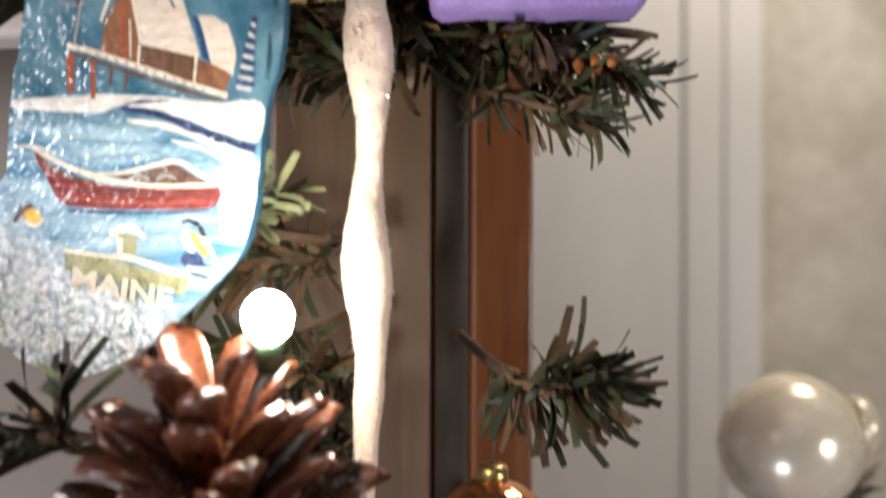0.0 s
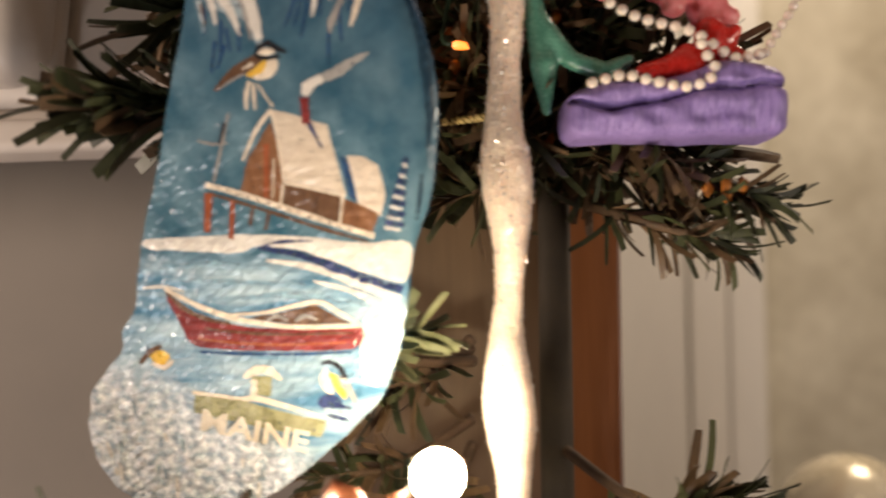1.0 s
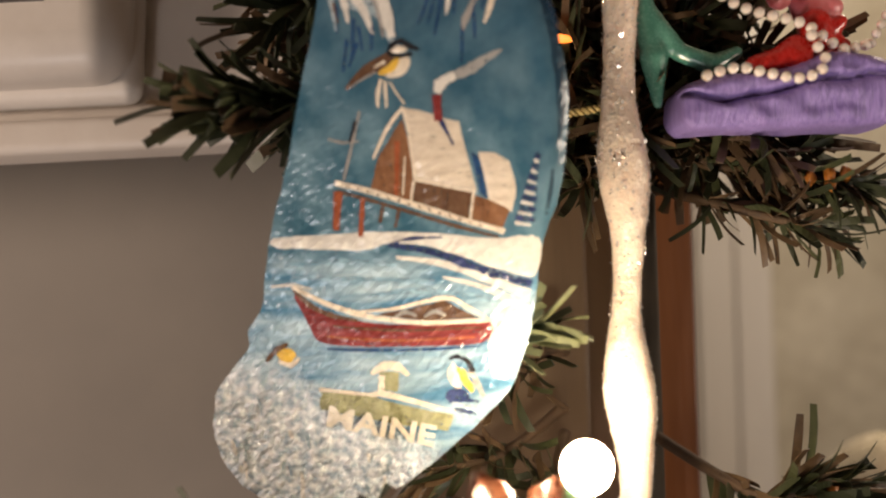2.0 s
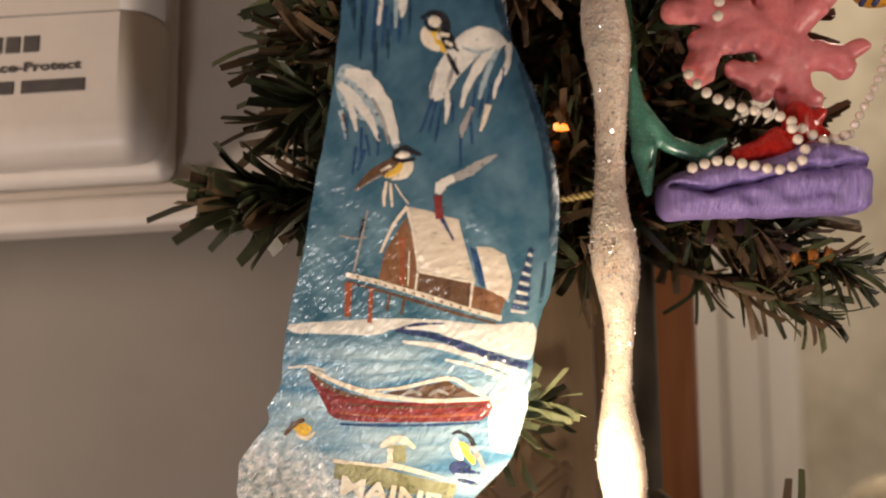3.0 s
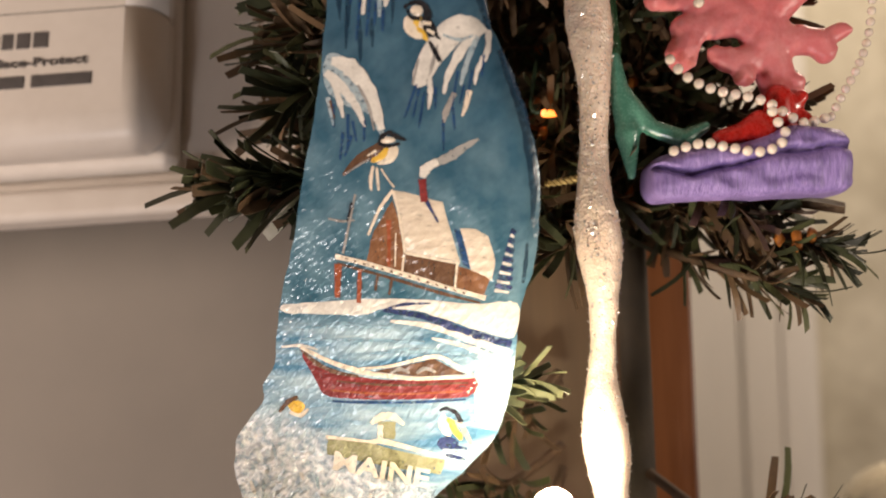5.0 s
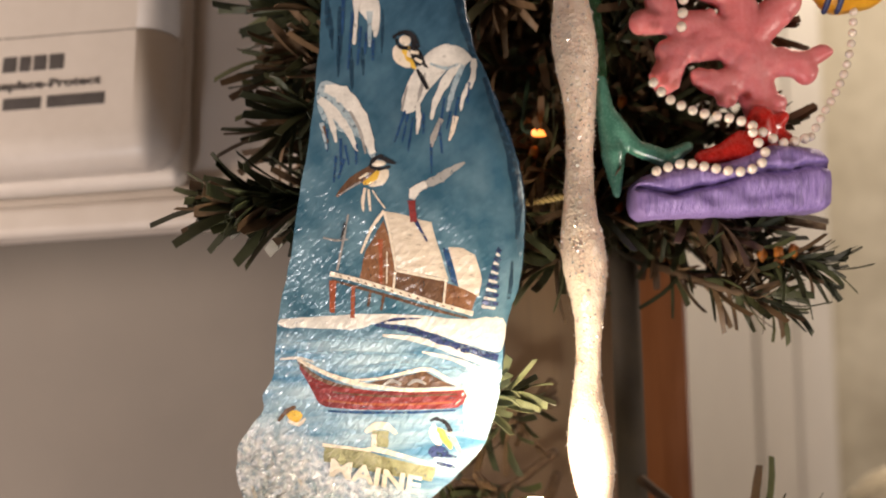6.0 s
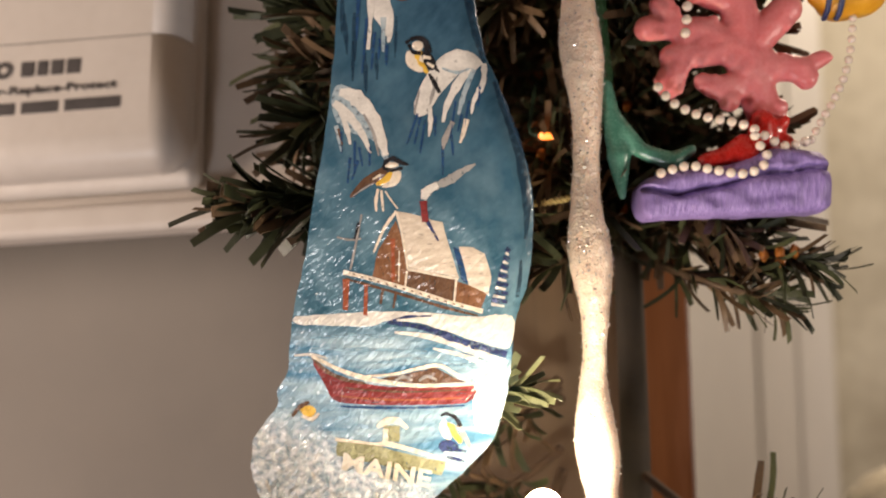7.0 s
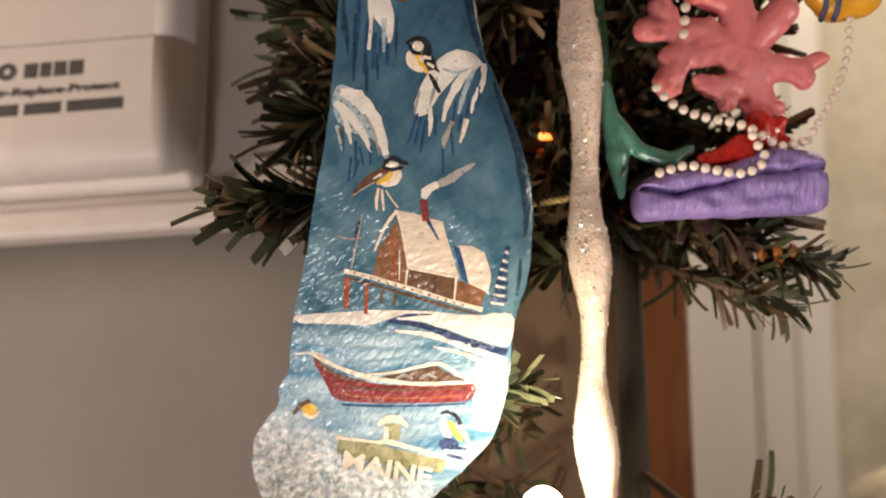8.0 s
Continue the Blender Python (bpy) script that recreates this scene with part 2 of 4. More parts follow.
def stocking_paint():
    """Blue sky above, lighter water below, varnish sparkle painted whitish on the toe."""
    m = material("stocking_blue_paint", (0.007, 0.036, 0.076), (0.060, 0.148, 0.222), 0.22, 45, (1.5, 0.8, 1), 0.0, rough_var=0.06, ior=1.6)
    t = m.node_tree
    N, L = t.nodes, t.links
    N["Mapping"].vector_type = "TEXTURE"
    N["Mapping"].inputs["Rotation"].default_value = (0, 0, 0.75)
    b = N["Principled BSDF"]
    sky = b.inputs["Base Color"].links[0].from_socket
    co = N.new("ShaderNodeTexCoord")

    def blend(fac, under, dark, light, scale, stretch):
        n = N.new("ShaderNodeTexNoise")
        n.inputs["Scale"].default_value, n.inputs["Detail"].default_value = scale, 6
        mp = N.new("ShaderNodeMapping"); mp.inputs["Scale"].default_value = stretch
        L.new(co.outputs["Object"], mp.inputs["Vector"]); L.new(mp.outputs[0], n.inputs["Vector"])
        r = N.new("ShaderNodeValToRGB")
        r.color_ramp.elements[0].position, r.color_ramp.elements[1].position = 0.38, 0.66
        r.color_ramp.elements[0].color, r.color_ramp.elements[1].color = (*dark, 1), (*light, 1)
        L.new(n.outputs["Fac"], r.inputs[0])
        mix = N.new("ShaderNodeMix"); mix.data_type = "RGBA"
        L.new(fac, mix.inputs["Factor"]); L.new(under, mix.inputs[6]); L.new(r.outputs[0], mix.inputs[7])
        return mix.outputs[2]

    sky = blend(face_mask(t, -0.25, -1, -0.062, 0.085, 0.02), sky, (0.035, 0.115, 0.175), (0.150, 0.270, 0.345), 70, (1.2, 1, 1))
    water = blend(face_mask(t, 0, -1, 0.026, 0.006, 0.008), sky, (0.07, 0.20, 0.32), (0.40, 0.54, 0.62), 75, (0.5, 2.6, 1))
    toe_sparkle = blend(face_mask(t, -0.55, -1, 0.083, 0.012, 0.016), water, (0.40, 0.49, 0.57), (0.95, 0.96, 0.97), 420, (1, 1, 1))
    L.new(toe_sparkle, b.inputs["Base Color"])
    # metallic share added for lamp sparkle over the lower part and the toe
    sparkle = face_mask(t, -0.35, -1, 0.015, 0.09, 0.03)
    part_metal = N.new("ShaderNodeMath"); part_metal.operation = "MULTIPLY"
    L.new(sparkle, part_metal.inputs[0]); part_metal.inputs[1].default_value = 0.12
    L.new(part_metal.outputs[0], b.inputs["Metallic"])
    return varnish(m)


P_STOCKING = stocking_paint()
P_SIDE = material("stocking_side_paint", (0.010, 0.045, 0.10), (0.05, 0.14, 0.23), 0.75, 90, bump=0.3, bump_scale=400, rough_var=0.1, ior=1.3)

# ---- building helpers ----


def part(name, bm, mat, parent=None, label="", smooth=True, kind="", weighted=False):
    me = bpy.data.meshes.new(name)
    if smooth:
        for f in bm.faces:
            f.smooth = True
    bm.to_mesh(me)
    bm.free()
    me.materials.append(mat)
    ob = new(name, me)
    ob.parent = parent
    if weighted:
        ob.modifiers.new("even_shading", "WEIGHTED_NORMAL").weight = 80
    return tagged(ob, label=label, kind=kind)


def empty(name, m, label, category, group=""):
    ob = new(name)
    ob.matrix_world = m
    return tagged(ob, label=label, category=category, group=group)


def box(bm, lo, hi, bevel=0.0, segments=2):
    r = bmesh.ops.create_cube(bm, size=1.0)
    for v in r["verts"]:
        v.co = Vector([l + (c + 0.5) * (h - l) for l, h, c in zip(lo, hi, v.co)])
    if bevel:
        edges = list({e for v in r["verts"] for e in v.link_edges})
        bmesh.ops.bevel(bm, geom=edges, offset=bevel, segments=segments, profile=0.5, affect="EDGES")


def slab(name, lo, hi, mat, label, category, bevel=0.0):
    bm = bmesh.new()
    box(bm, lo, hi, bevel)
    return tagged(part(name, bm, mat, smooth=False, kind="structure"), label=label, category=category)


def tube(bm, pts, radii, sides=8, cap=True):
    pts = [Vector(p) for p in pts]
    rings = []
    for i, p in enumerate(pts):
        d = (pts[min(i + 1, len(pts) - 1)] - pts[max(i - 1, 0)]).normalized()
        a = d.cross(Vector((0.31, 0.27, 0.91)))
        if a.length < 0.05:
            a = d.cross(Vector((1, 0, 0)))
        a.normalize()
        c = d.cross(a)
        r = radii[i] if hasattr(radii, "__len__") else radii
        rings.append([bm.verts.new(p + (a * math.cos(k * math.tau / sides) + c * math.sin(k * math.tau / sides)) * r) for k in range(sides)])
    for u, v in zip(rings, rings[1:]):
        for k in range(sides):
            bm.faces.new((u[k], u[(k + 1) % sides], v[(k + 1) % sides], v[k]))
    if cap:
        bm.faces.new(rings[0][::-1])
        bm.faces.new(rings[-1])


def smooth_path(pts, n=8, closed=False):
    """A Catmull-Rom curve through the points."""
    pts = [Vector(p) for p in pts]
    out, m = [], len(pts)
    for i in range(m if closed else m - 1):
        if closed:
            p = [pts[(i + k) % m] for k in (-1, 0, 1, 2)]
        else:
            p = [pts[min(max(i + k, 0), m - 1)] for k in (-1, 0, 1, 2)]
        for j in range(n):
            t = j / n
            out.append(0.5 * (2 * p[1] + (p[2] - p[0]) * t + (2 * p[0] - 5 * p[1] + 4 * p[2] - p[3]) * t * t + (3 * p[1] - p[0] - 3 * p[2] + p[3]) * t ** 3))
    if not closed:
        out.append(pts[-1])
    return out


def lettering(text, size, depth, mat, parent, m, name="lettering", label="", align="LEFT", bold=0.0):
    cu = bpy.data.curves.new(name, "FONT")
    cu.body, cu.size, cu.extrude, cu.align_x, cu.offset = text, size, depth, align, bold
    tmp = bpy.data.objects.new(name, cu)
    me = bpy.data.meshes.new_from_object(tmp)
    bpy.data.objects.remove(tmp)
    me.materials.clear()
    me.materials.append(mat)
    ob = new(name, me)
    ob.parent, ob.matrix_basis = parent, m
    return tagged(ob, label=label)


# ---- the room ----
slab("floor", (-4.0, -4.0, -0.05), (3.0, 1.25, 0.0), FLOOR, "brown wooden floor of the room", "floor")
# Ceiling and outer walls stay out of view; distance and tone regulate bounced light.
slab("ceiling", (-4.0, -4.0, 2.45), (3.0, 1.25, 2.5), CEIL, "plain beige ceiling out of view, closing the room", "ceiling")
slab("wall_south", (-4.1, -4.1, 0), (3.1, -4.0, 2.45), CEIL, "plain beige outer wall out of view, closing the room", "wall")
slab("wall_west", (-4.1, -4.0, 0), (-4.0, 1.25, 2.45), CEIL, "plain beige outer wall out of view, closing the room", "wall")
slab("wall_east", (3.0, -4.0, 0), (3.1, 1.25, 2.45), CEIL, "plain beige outer wall out of view, closing the room", "wall")
slab("wall_north", (-4.0, 0.42, 0), (0.037, 0.52, 2.45), GREY_WALL, "taupe grey painted wall below the white panel", "wall")
slab("wall_north_east", (0.95, 0.42, 0), (3.0, 0.52, 2.45), GREY_WALL, "taupe grey painted wall beside the doorway", "wall")
slab("wall_lintel", (0.037, 0.42, 2.08), (0.95, 0.52, 2.45), GREY_WALL, "taupe grey wall over the doorway", "wall")
slab("wall_hall", (-4.0, 1.15, 0), (3.0, 1.25, 2.45), HALL_WALL, "blotchy beige wall seen through the doorway", "wall")

# white door and its casing across the hall
door = new("door_1")
tagged(door, "off-white painted door with a moulded casing across the hall", "door", kind="structure")
for name, lo, hi in (("door_leaf", (-0.55, 1.000, 0.005), (0.2740, 1.040, 2.03)), ("casing_board", (0.270, 0.993, 0), (0.318, 1.148, 2.12)),
                     ("casing_bead", (0.3130, 0.988, 0), (0.356, 1.1485, 2.121))):
    bm = bmesh.new()
    box(bm, lo, hi, 0.004, 4)
    part(name, bm, WHITE_TRIM, door, smooth=False)

# wooden bookcase side beside the casing
case = empty("wooden_bookcase", pose(0, 0, 0), "reddish brown wooden bookcase with a dark recess behind the tree", "bookcase")
for name, lo, hi, mat in (("stile", (0.0125, 0.340, 0), (0.0368, 0.418, 1.95), WOOD), ("recess_panel", (-0.004, 0.362, 0), (0.0122, 0.416, 1.95), WOOD_DARK),
                          ("inner_stile", (-0.070, 0.352, 0), (-0.0042, 0.418, 1.95), WOOD_PALE)):
    bm = bmesh.new()
    box(bm, lo, hi, 0.0015, 2)
    part(name, bm, mat, case, smooth=False)

# ---- white panel with the plastic box on it ----
AT_BOX = pose(-0.1759, 0.2882, 1.3986, -14.66, -1.57, -2.28)
panel = empty("wall_panel", AT_BOX, "off-white painted wooden panel with a rounded bottom moulding", "wall panel")
bm = bmesh.new()
box(bm, (-0.60, 0.030, -0.012), (0.105, 0.037, 0.22), 0.002)
part("board", bm, PANEL, panel, smooth=False)
bm = bmesh.new()
box(bm, (-0.60, 0.020, -0.0174), (0.105, 0.0335, -0.0045), 0.0035, 4)
part("moulding", bm, PANEL, panel, weighted=True)
bm = bmesh.new()
box(bm, (-0.50, 0.0375, 0.02), (-0.30, 0.100, 0.08), 0.002)
part("bracket", bm, PANEL, panel, smooth=False)

unit = empty("wall_unit", AT_BOX, "off-white plastic appliance box with a grey printed sticker", "appliance")
for name, cut, keep_low in (("lower_cover", 0.0605, True), ("upper_cover", 0.0612, False)):
    bm = bmesh.new()
    box(bm, (-0.20, 0.0, 0.0045), (0.0015, 0.0298, 0.20), 0.013, 8)
    res = bmesh.ops.bisect_plane(bm, geom=list(bm.verts) + list(bm.edges) + list(bm.faces), plane_co=(0, 0, cut), plane_no=(0, 0, 1), clear_outer=keep_low, clear_inner=not keep_low)
    bmesh.ops.holes_fill(bm, edges=[e for e in bm.edges if e.is_boundary])
    bm.normal_update()
    for f in bm.faces:
        f.smooth = max(abs(c) for c in f.normal) < 0.999
    part(name, bm, PLASTIC, unit, smooth=False)
bm = bmesh.new()
box(bm, (-0.204, 0.0170, 0.0005), (0.0035, 0.0296, 0.204), 0.006, 5)
part("base_plate", bm, PLASTIC, unit, weighted=True)
bm = bmesh.new()
box(bm, (-0.198, 0.0006, 0.0603), (-0.0110, 0.029, 0.0614))
part("seam", bm, SEAM, unit, smooth=False)
# sticker printing: emblem, word blocks and the readable line
bm = bmesh.new()
for r0, r1 in ((0.0016, 0.0040),):
    inner, outer = [], []
    for k in range(32):
        c, s = math.cos(k * math.tau / 32), math.sin(k * math.tau / 32)
        inner.append(bm.verts.new((c * r0, 0, s * r0)))
        outer.append(bm.verts.new((c * r1, 0, s * r1)))
    for k in range(32):
        bm.faces.new((inner[k], outer[k], outer[(k + 1) % 32], inner[(k + 1) % 32]))
ring = part("emblem", bm, INK, unit, smooth=False)
ring.location = (-0.0738, -0.0003, 0.0489)
x = -0.0666
for w in (0.0062, 0.0050, 0.0058, 0.0064):
    bm = bmesh.new()
    box(bm, (x, -0.0003, 0.0452), (x + w, 0.001, 0.0524), 0.0004, 1)
    part("word_block", bm, INK, unit, smooth=False)
    x += w + 0.0008
lettering("Repair-Replace-Protect", 0.0050, 0.0002, INK, unit, pose(-0.0252, -0.0002, 0.0376, 90) @ Matrix.Diagonal((1.40, 1, 1, 1)), label="grey printed sticker line", align="RIGHT", bold=0.00012)
x = -0.0828
for w in (0.0155, 0.0160, 0.0240):
    bm = bmesh.new()
    box(bm, (x, -0.0003, 0.0284), (x + w, 0.001, 0.0340), 0.0004, 1)
    part("number_bar", bm, INK, unit, smooth=False)
    x += w + 0.0022

# ---- the Christmas tree ----
tree = empty("christmas_tree", pose(0, 0, 0), "artificial green Christmas tree with flat plastic needles", "christmas tree")
TX, TY = 0.004, 0.303
bm = bmesh.new()
tube(bm, [(TX, TY, 0.0), (TX, TY, 0.9), (TX, TY, 1.85)], [0.014, 0.0065, 0.005], 12)
part("trunk", bm, POLE, tree, "thin dark metal trunk pole")
bm = bmesh.new()
for k in range(3):
    a = k * math.tau / 3 + 0.4
    tube(bm, [(TX, TY, 0.14), (TX + 0.05 * math.cos(a), TY + 0.05 * math.sin(a), 0.06), (TX + 0.1 * math.cos(a), TY + 0.1 * math.sin(a), 0.008)], 0.008, 8)
part("stand", bm, POLE, tree, "dark metal three-legged stand")


def needle_mesh(name, length, width, curl, mat, twist):
    """A flat plastic strip, thick and slightly curled."""
    bm = bmesh.new()
    rows, n = [], 5
    for i in range(n + 1):
        s = i / n
        w = width * (0.75 if i == 0 else 1.0 if i < n else 0.85)
        a = twist * s
        c = Vector((0, curl * s * s * length, s * length))
        side = Vector((math.cos(a), math.sin(a), 0)) * w / 2
        up = Vector((-math.sin(a), math.cos(a), 0)) * 0.00012
        rows.append([bm.verts.new(c + k) for k in (-side - up, side - up, side + up, -side + up)])
    for u, v in zip(rows, rows[1:]):
        for k in range(4):
            bm.faces.new((u[k], u[(k + 1) % 4], v[(k + 1) % 4], v[k]))
    bm.faces.new(rows[-1])
    me = bpy.data.meshes.new(name)
    bm.to_mesh(me)
    bm.free()
    me.materials.append(mat)
    return me


rnd = random.Random(7)
NEEDLES = [needle_mesh("needle", rnd.uniform(0.019, 0.029), rnd.uniform(0.0025, 0.0037), rnd.uniform(-0.5, 0.5), NEEDLE if k < 9 else NEEDLE_BROWN_HAZE, rnd.uniform(-1.2, 1.2)) for k in range(11)]

BULB_LIT_NEEDLES = [needle_mesh("needle", rnd.uniform(0.014, 0.022), rnd.uniform(0.0024, 0.0034), rnd.uniform(-0.3, 0.3), NEEDLE_BULB_LIT, rnd.uniform(-0.6, 0.6)) for k in range(11)]


def direction_matrix(d, spin):
    return d.to_track_quat("Z", "Y").to_matrix().to_4x4() @ Matrix.Rotation(spin, 4, "Z")


def branch(points, count, spread, seed, single=True, start=0.25, size=1.0, droop=0.0, buds=0, brown=0.15, pale=False, wide=1.0):
    """A wire stem with needles that point outwards and towards its tip."""
    r = random.Random(seed)
    path = smooth_path(points, 8)
    bm = bmesh.new()
    tube(bm, path, [0.0022 * (1 - 0.6 * i / len(path)) for i in range(len(path))], 7)
    stem = part("branch", bm, STEM, tree)
    poses = []
    for i in range(count):
        s = start + (1 - start) * (i + r.random()) / count
        k = min(int(s * (len(path) - 1)), len(path) - 2)
        p = path[k].lerp(path[k + 1], s * (len(path) - 1) - k)
        d = (path[k + 1] - path[k]).normalized()
        a = d.orthogonal().normalized()
        a.rotate(Matrix.Rotation(r.uniform(0, math.tau), 3, d))
        lean = r.uniform(0.45, 1.0) * spread * (1 - 0.55 * max(0, s - 0.75) / 0.25)
        w = (d * math.cos(lean) + a * math.sin(lean) + Vector((0, 0, -droop))).normalized()
        poses.append((p, w, r.uniform(0, math.tau), size * r.uniform(0.75, 1.15), r.randrange(9) if r.random() > brown else r.randrange(9, 11)))
    if single:
        for p, w, spin, sc, which in poses:
            ob = new("needle", (BULB_LIT_NEEDLES if pale else NEEDLES)[which])
            ob.parent = stem
            ob.matrix_basis = Matrix.Translation(p) @ direction_matrix(w, spin) @ Matrix.Diagonal((sc * wide, 1, sc, 1))
    else:
        for mat, pick in ((NEEDLE, lambda q: q < 9), (NEEDLE_BROWN_HAZE, lambda q: q >= 9)):
            vs, fs = [], []
            for p, w, spin, sc, which in poses:
                if not pick(which):
                    continue
                m = Matrix.Translation(p) @ direction_matrix(w, spin) @ Matrix.Diagonal((sc * wide, 1, sc, 1))
                me, base = NEEDLES[which], len(vs)
                vs += [m @ v.co for v in me.vertices]
                fs += [[base + q for q in f.vertices] for f in me.polygons]
            if vs:
                me = bpy.data.meshes.new("needles")
                me.from_pydata(vs, [], fs)
                me.materials.append(mat)
                ob = new("needles", me)
                ob.parent = stem
                tagged(ob, kind="stuff")
    for i in range(buds):
        p = path[int(len(path) * r.uniform(0.45, 0.97))] + Vector((r.uniform(-1, 1), -1.2, r.uniform(-1, 1))) * 0.003
        bm = bmesh.new()
        bmesh.ops.create_icosphere(bm, subdivisions=2, radius=0.0017)
        for v in bm.verts:
            v.co.z *= 1.5
            v.co += v.co.normalized() * noise.noise(v.co * 900 + Vector((i, seed, 0))) * 0.0008
        part("bud", bm, BUD, stem, "orange brown bud").location = p
    return stem


T = Vector((TX, TY, 0))
# the twigs that stand clear of the rest
branch([(TX, TY, 1.385), (0.026, 0.262, 1.366), (0.045, 0.251, 1.356), (0.055, 0.246, 1.353)], 110, 1.15, 1, start=0.12, size=0.66, buds=4, brown=0.2, droop=0.25)
branch([(TX, TY, 1.360), (0.020, 0.262, 1.349), (0.036, 0.252, 1.343), (0.044, 0.248, 1.341)], 60, 1.1, 21, start=0.2, size=0.62, brown=0.35, droop=0.25)
branch([(TX, TY, 1.272), (0.026, 0.262, 1.258), (0.038, 0.254, 1.261), (0.044, 0.250, 1.262)], 130, 1.2, 2, start=0.2, size=0.92, buds=1, brown=0.4, droop=0.45)
branch([(TX, TY, 1.41), (-0.07, 0.262, 1.395), (-0.104, 0.247, 1.381), (-0.125, 0.234, 1.379)], 185, 0.52, 3, start=0.4, size=1.05, buds=1, brown=0.25, wide=1.35)
branch([(TX, TY, 1.45), (-0.07, 0.27, 1.44), (-0.10, 0.262, 1.445), (-0.116, 0.258, 1.450)], 90, 1.0, 4, start=0.4, size=1.0)
branch([(-0.080, 0.268, 1.42), (-0.105, 0.255, 1.415), (-0.118, 0.25, 1.405)], 60, 1.1, 5, start=0.1, size=1.0)
# Twig beside the bulb; its pale needles carry the bulb's glow as colour.
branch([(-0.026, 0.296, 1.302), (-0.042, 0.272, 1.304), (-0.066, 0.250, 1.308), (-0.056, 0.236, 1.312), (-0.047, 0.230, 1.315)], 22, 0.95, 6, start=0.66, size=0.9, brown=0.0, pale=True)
branch([(-0.026, 0.296, 1.254), (-0.08, 0.250, 1.245), (-0.115, 0.226, 1.250), (-0.130, 0.212, 1.258)], 60, 1.1, 8, start=0.5, size=1.0)
branch([(-0.08, 0.250, 1.245), (-0.100, 0.222, 1.246), (-0.098, 0.208, 1.262)], 22, 0.9, 9, start=0.5, size=0.8)
# the mass behind the ornaments; extra brown needles stand for the brownish haze
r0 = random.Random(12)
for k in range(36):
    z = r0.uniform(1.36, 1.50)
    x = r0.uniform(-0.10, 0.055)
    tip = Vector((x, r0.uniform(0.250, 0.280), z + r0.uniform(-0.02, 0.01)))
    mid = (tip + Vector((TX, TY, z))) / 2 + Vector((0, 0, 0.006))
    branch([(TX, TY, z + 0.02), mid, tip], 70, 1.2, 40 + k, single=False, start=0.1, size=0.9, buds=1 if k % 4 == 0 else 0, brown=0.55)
# Denser twigs, added also to darken the panel's shadowed strip beside the box.
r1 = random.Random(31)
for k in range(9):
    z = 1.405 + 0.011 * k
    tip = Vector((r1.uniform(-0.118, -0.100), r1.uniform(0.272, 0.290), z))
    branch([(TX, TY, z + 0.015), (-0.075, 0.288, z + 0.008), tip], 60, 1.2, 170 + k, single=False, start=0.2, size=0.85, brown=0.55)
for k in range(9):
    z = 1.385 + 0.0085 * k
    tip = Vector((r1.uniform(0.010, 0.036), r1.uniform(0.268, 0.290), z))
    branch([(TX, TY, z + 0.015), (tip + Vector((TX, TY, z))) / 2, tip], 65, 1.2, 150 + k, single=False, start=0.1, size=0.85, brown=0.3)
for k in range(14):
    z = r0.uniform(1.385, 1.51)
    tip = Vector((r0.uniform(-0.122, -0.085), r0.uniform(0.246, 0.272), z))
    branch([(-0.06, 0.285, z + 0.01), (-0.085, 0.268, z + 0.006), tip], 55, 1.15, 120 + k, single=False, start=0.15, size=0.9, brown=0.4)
# Low twigs added to fill the shadowy gap behind the bulb.
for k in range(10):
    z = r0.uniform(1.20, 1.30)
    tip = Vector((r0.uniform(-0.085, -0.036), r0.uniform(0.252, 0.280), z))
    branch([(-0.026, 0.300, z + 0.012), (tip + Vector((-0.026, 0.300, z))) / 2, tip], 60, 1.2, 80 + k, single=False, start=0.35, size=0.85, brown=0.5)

# ---- painted stocking ornament ----
S_U, S_N = Vector((0.99127, -0.13184, 0.0)), Vector((-0.12840, -0.96542, -0.22687))
S_V = S_N.cross(S_U)
S_AT = Matrix((S_U, S_V, S_N)).transposed().to_4x4()
S_AT.translation = (-0.080, 0.2157, 1.360)
stocking = empty("stocking_ornament", S_AT, "blue hand-painted stocking ornament with a snowy harbour scene", "ornament")
MM = 0.001
RIGHT = [(-12, 92), (0, 98), (14, 96), (22, 87), (25, 75), (26.8, 61), (30.7, 50.8), (34.3, 38), (38, 27.6), (39.7, 15.4), (38.8, 0), (37, -11),
         (32.9, -21.8), (30.7, -33), (28.9, -46), (25.8, -56.5), (21.9, -64.2), (14.5, -72)]
LEFT = [(1, -84), (-9.4, -91.6), (-17.7, -96), (-26.9, -99.5), (-36, -99), (-46, -95), (-54, -88), (-58.5, -79), (-59.1, -69.8), (-57.2, -61.6),
        (-52.8, -55.6), (-47.6, -50), (-47.2, -44.8), (-42.8, -38), (-41.5, -31), (-39, -17.8), (-32.9, 0.7), (-28.2, 19.6), (-23.4, 36.2), (-18.4, 58.3), (-14.8, 80)]
OUT = [Vector((p.x, p.y)) for p in smooth_path([(a, b, 0) for a, b in RIGHT + LEFT], 5, True)]
OUT = [p + Vector((noise.noise((p.x * 0.25, p.y * 0.25, 3)), noise.noise((p.x * 0.25, p.y * 0.25, 8)))) * 0.5 for p in OUT]


def edge_distance(pts, ring):
    a = np.array(ring)
    b = np.roll(a, -1, 0)
    best = np.full(len(pts), 1e9)
    q = np.array(pts)
    for s, e in zip(a, b):
        d = e - s
        t = np.clip(((q - s) @ d) / max(d @ d, 1e-9), 0, 1)
        best = np.minimum(best, np.hypot(*(q - s - t[:, None] * d).T))
    return best


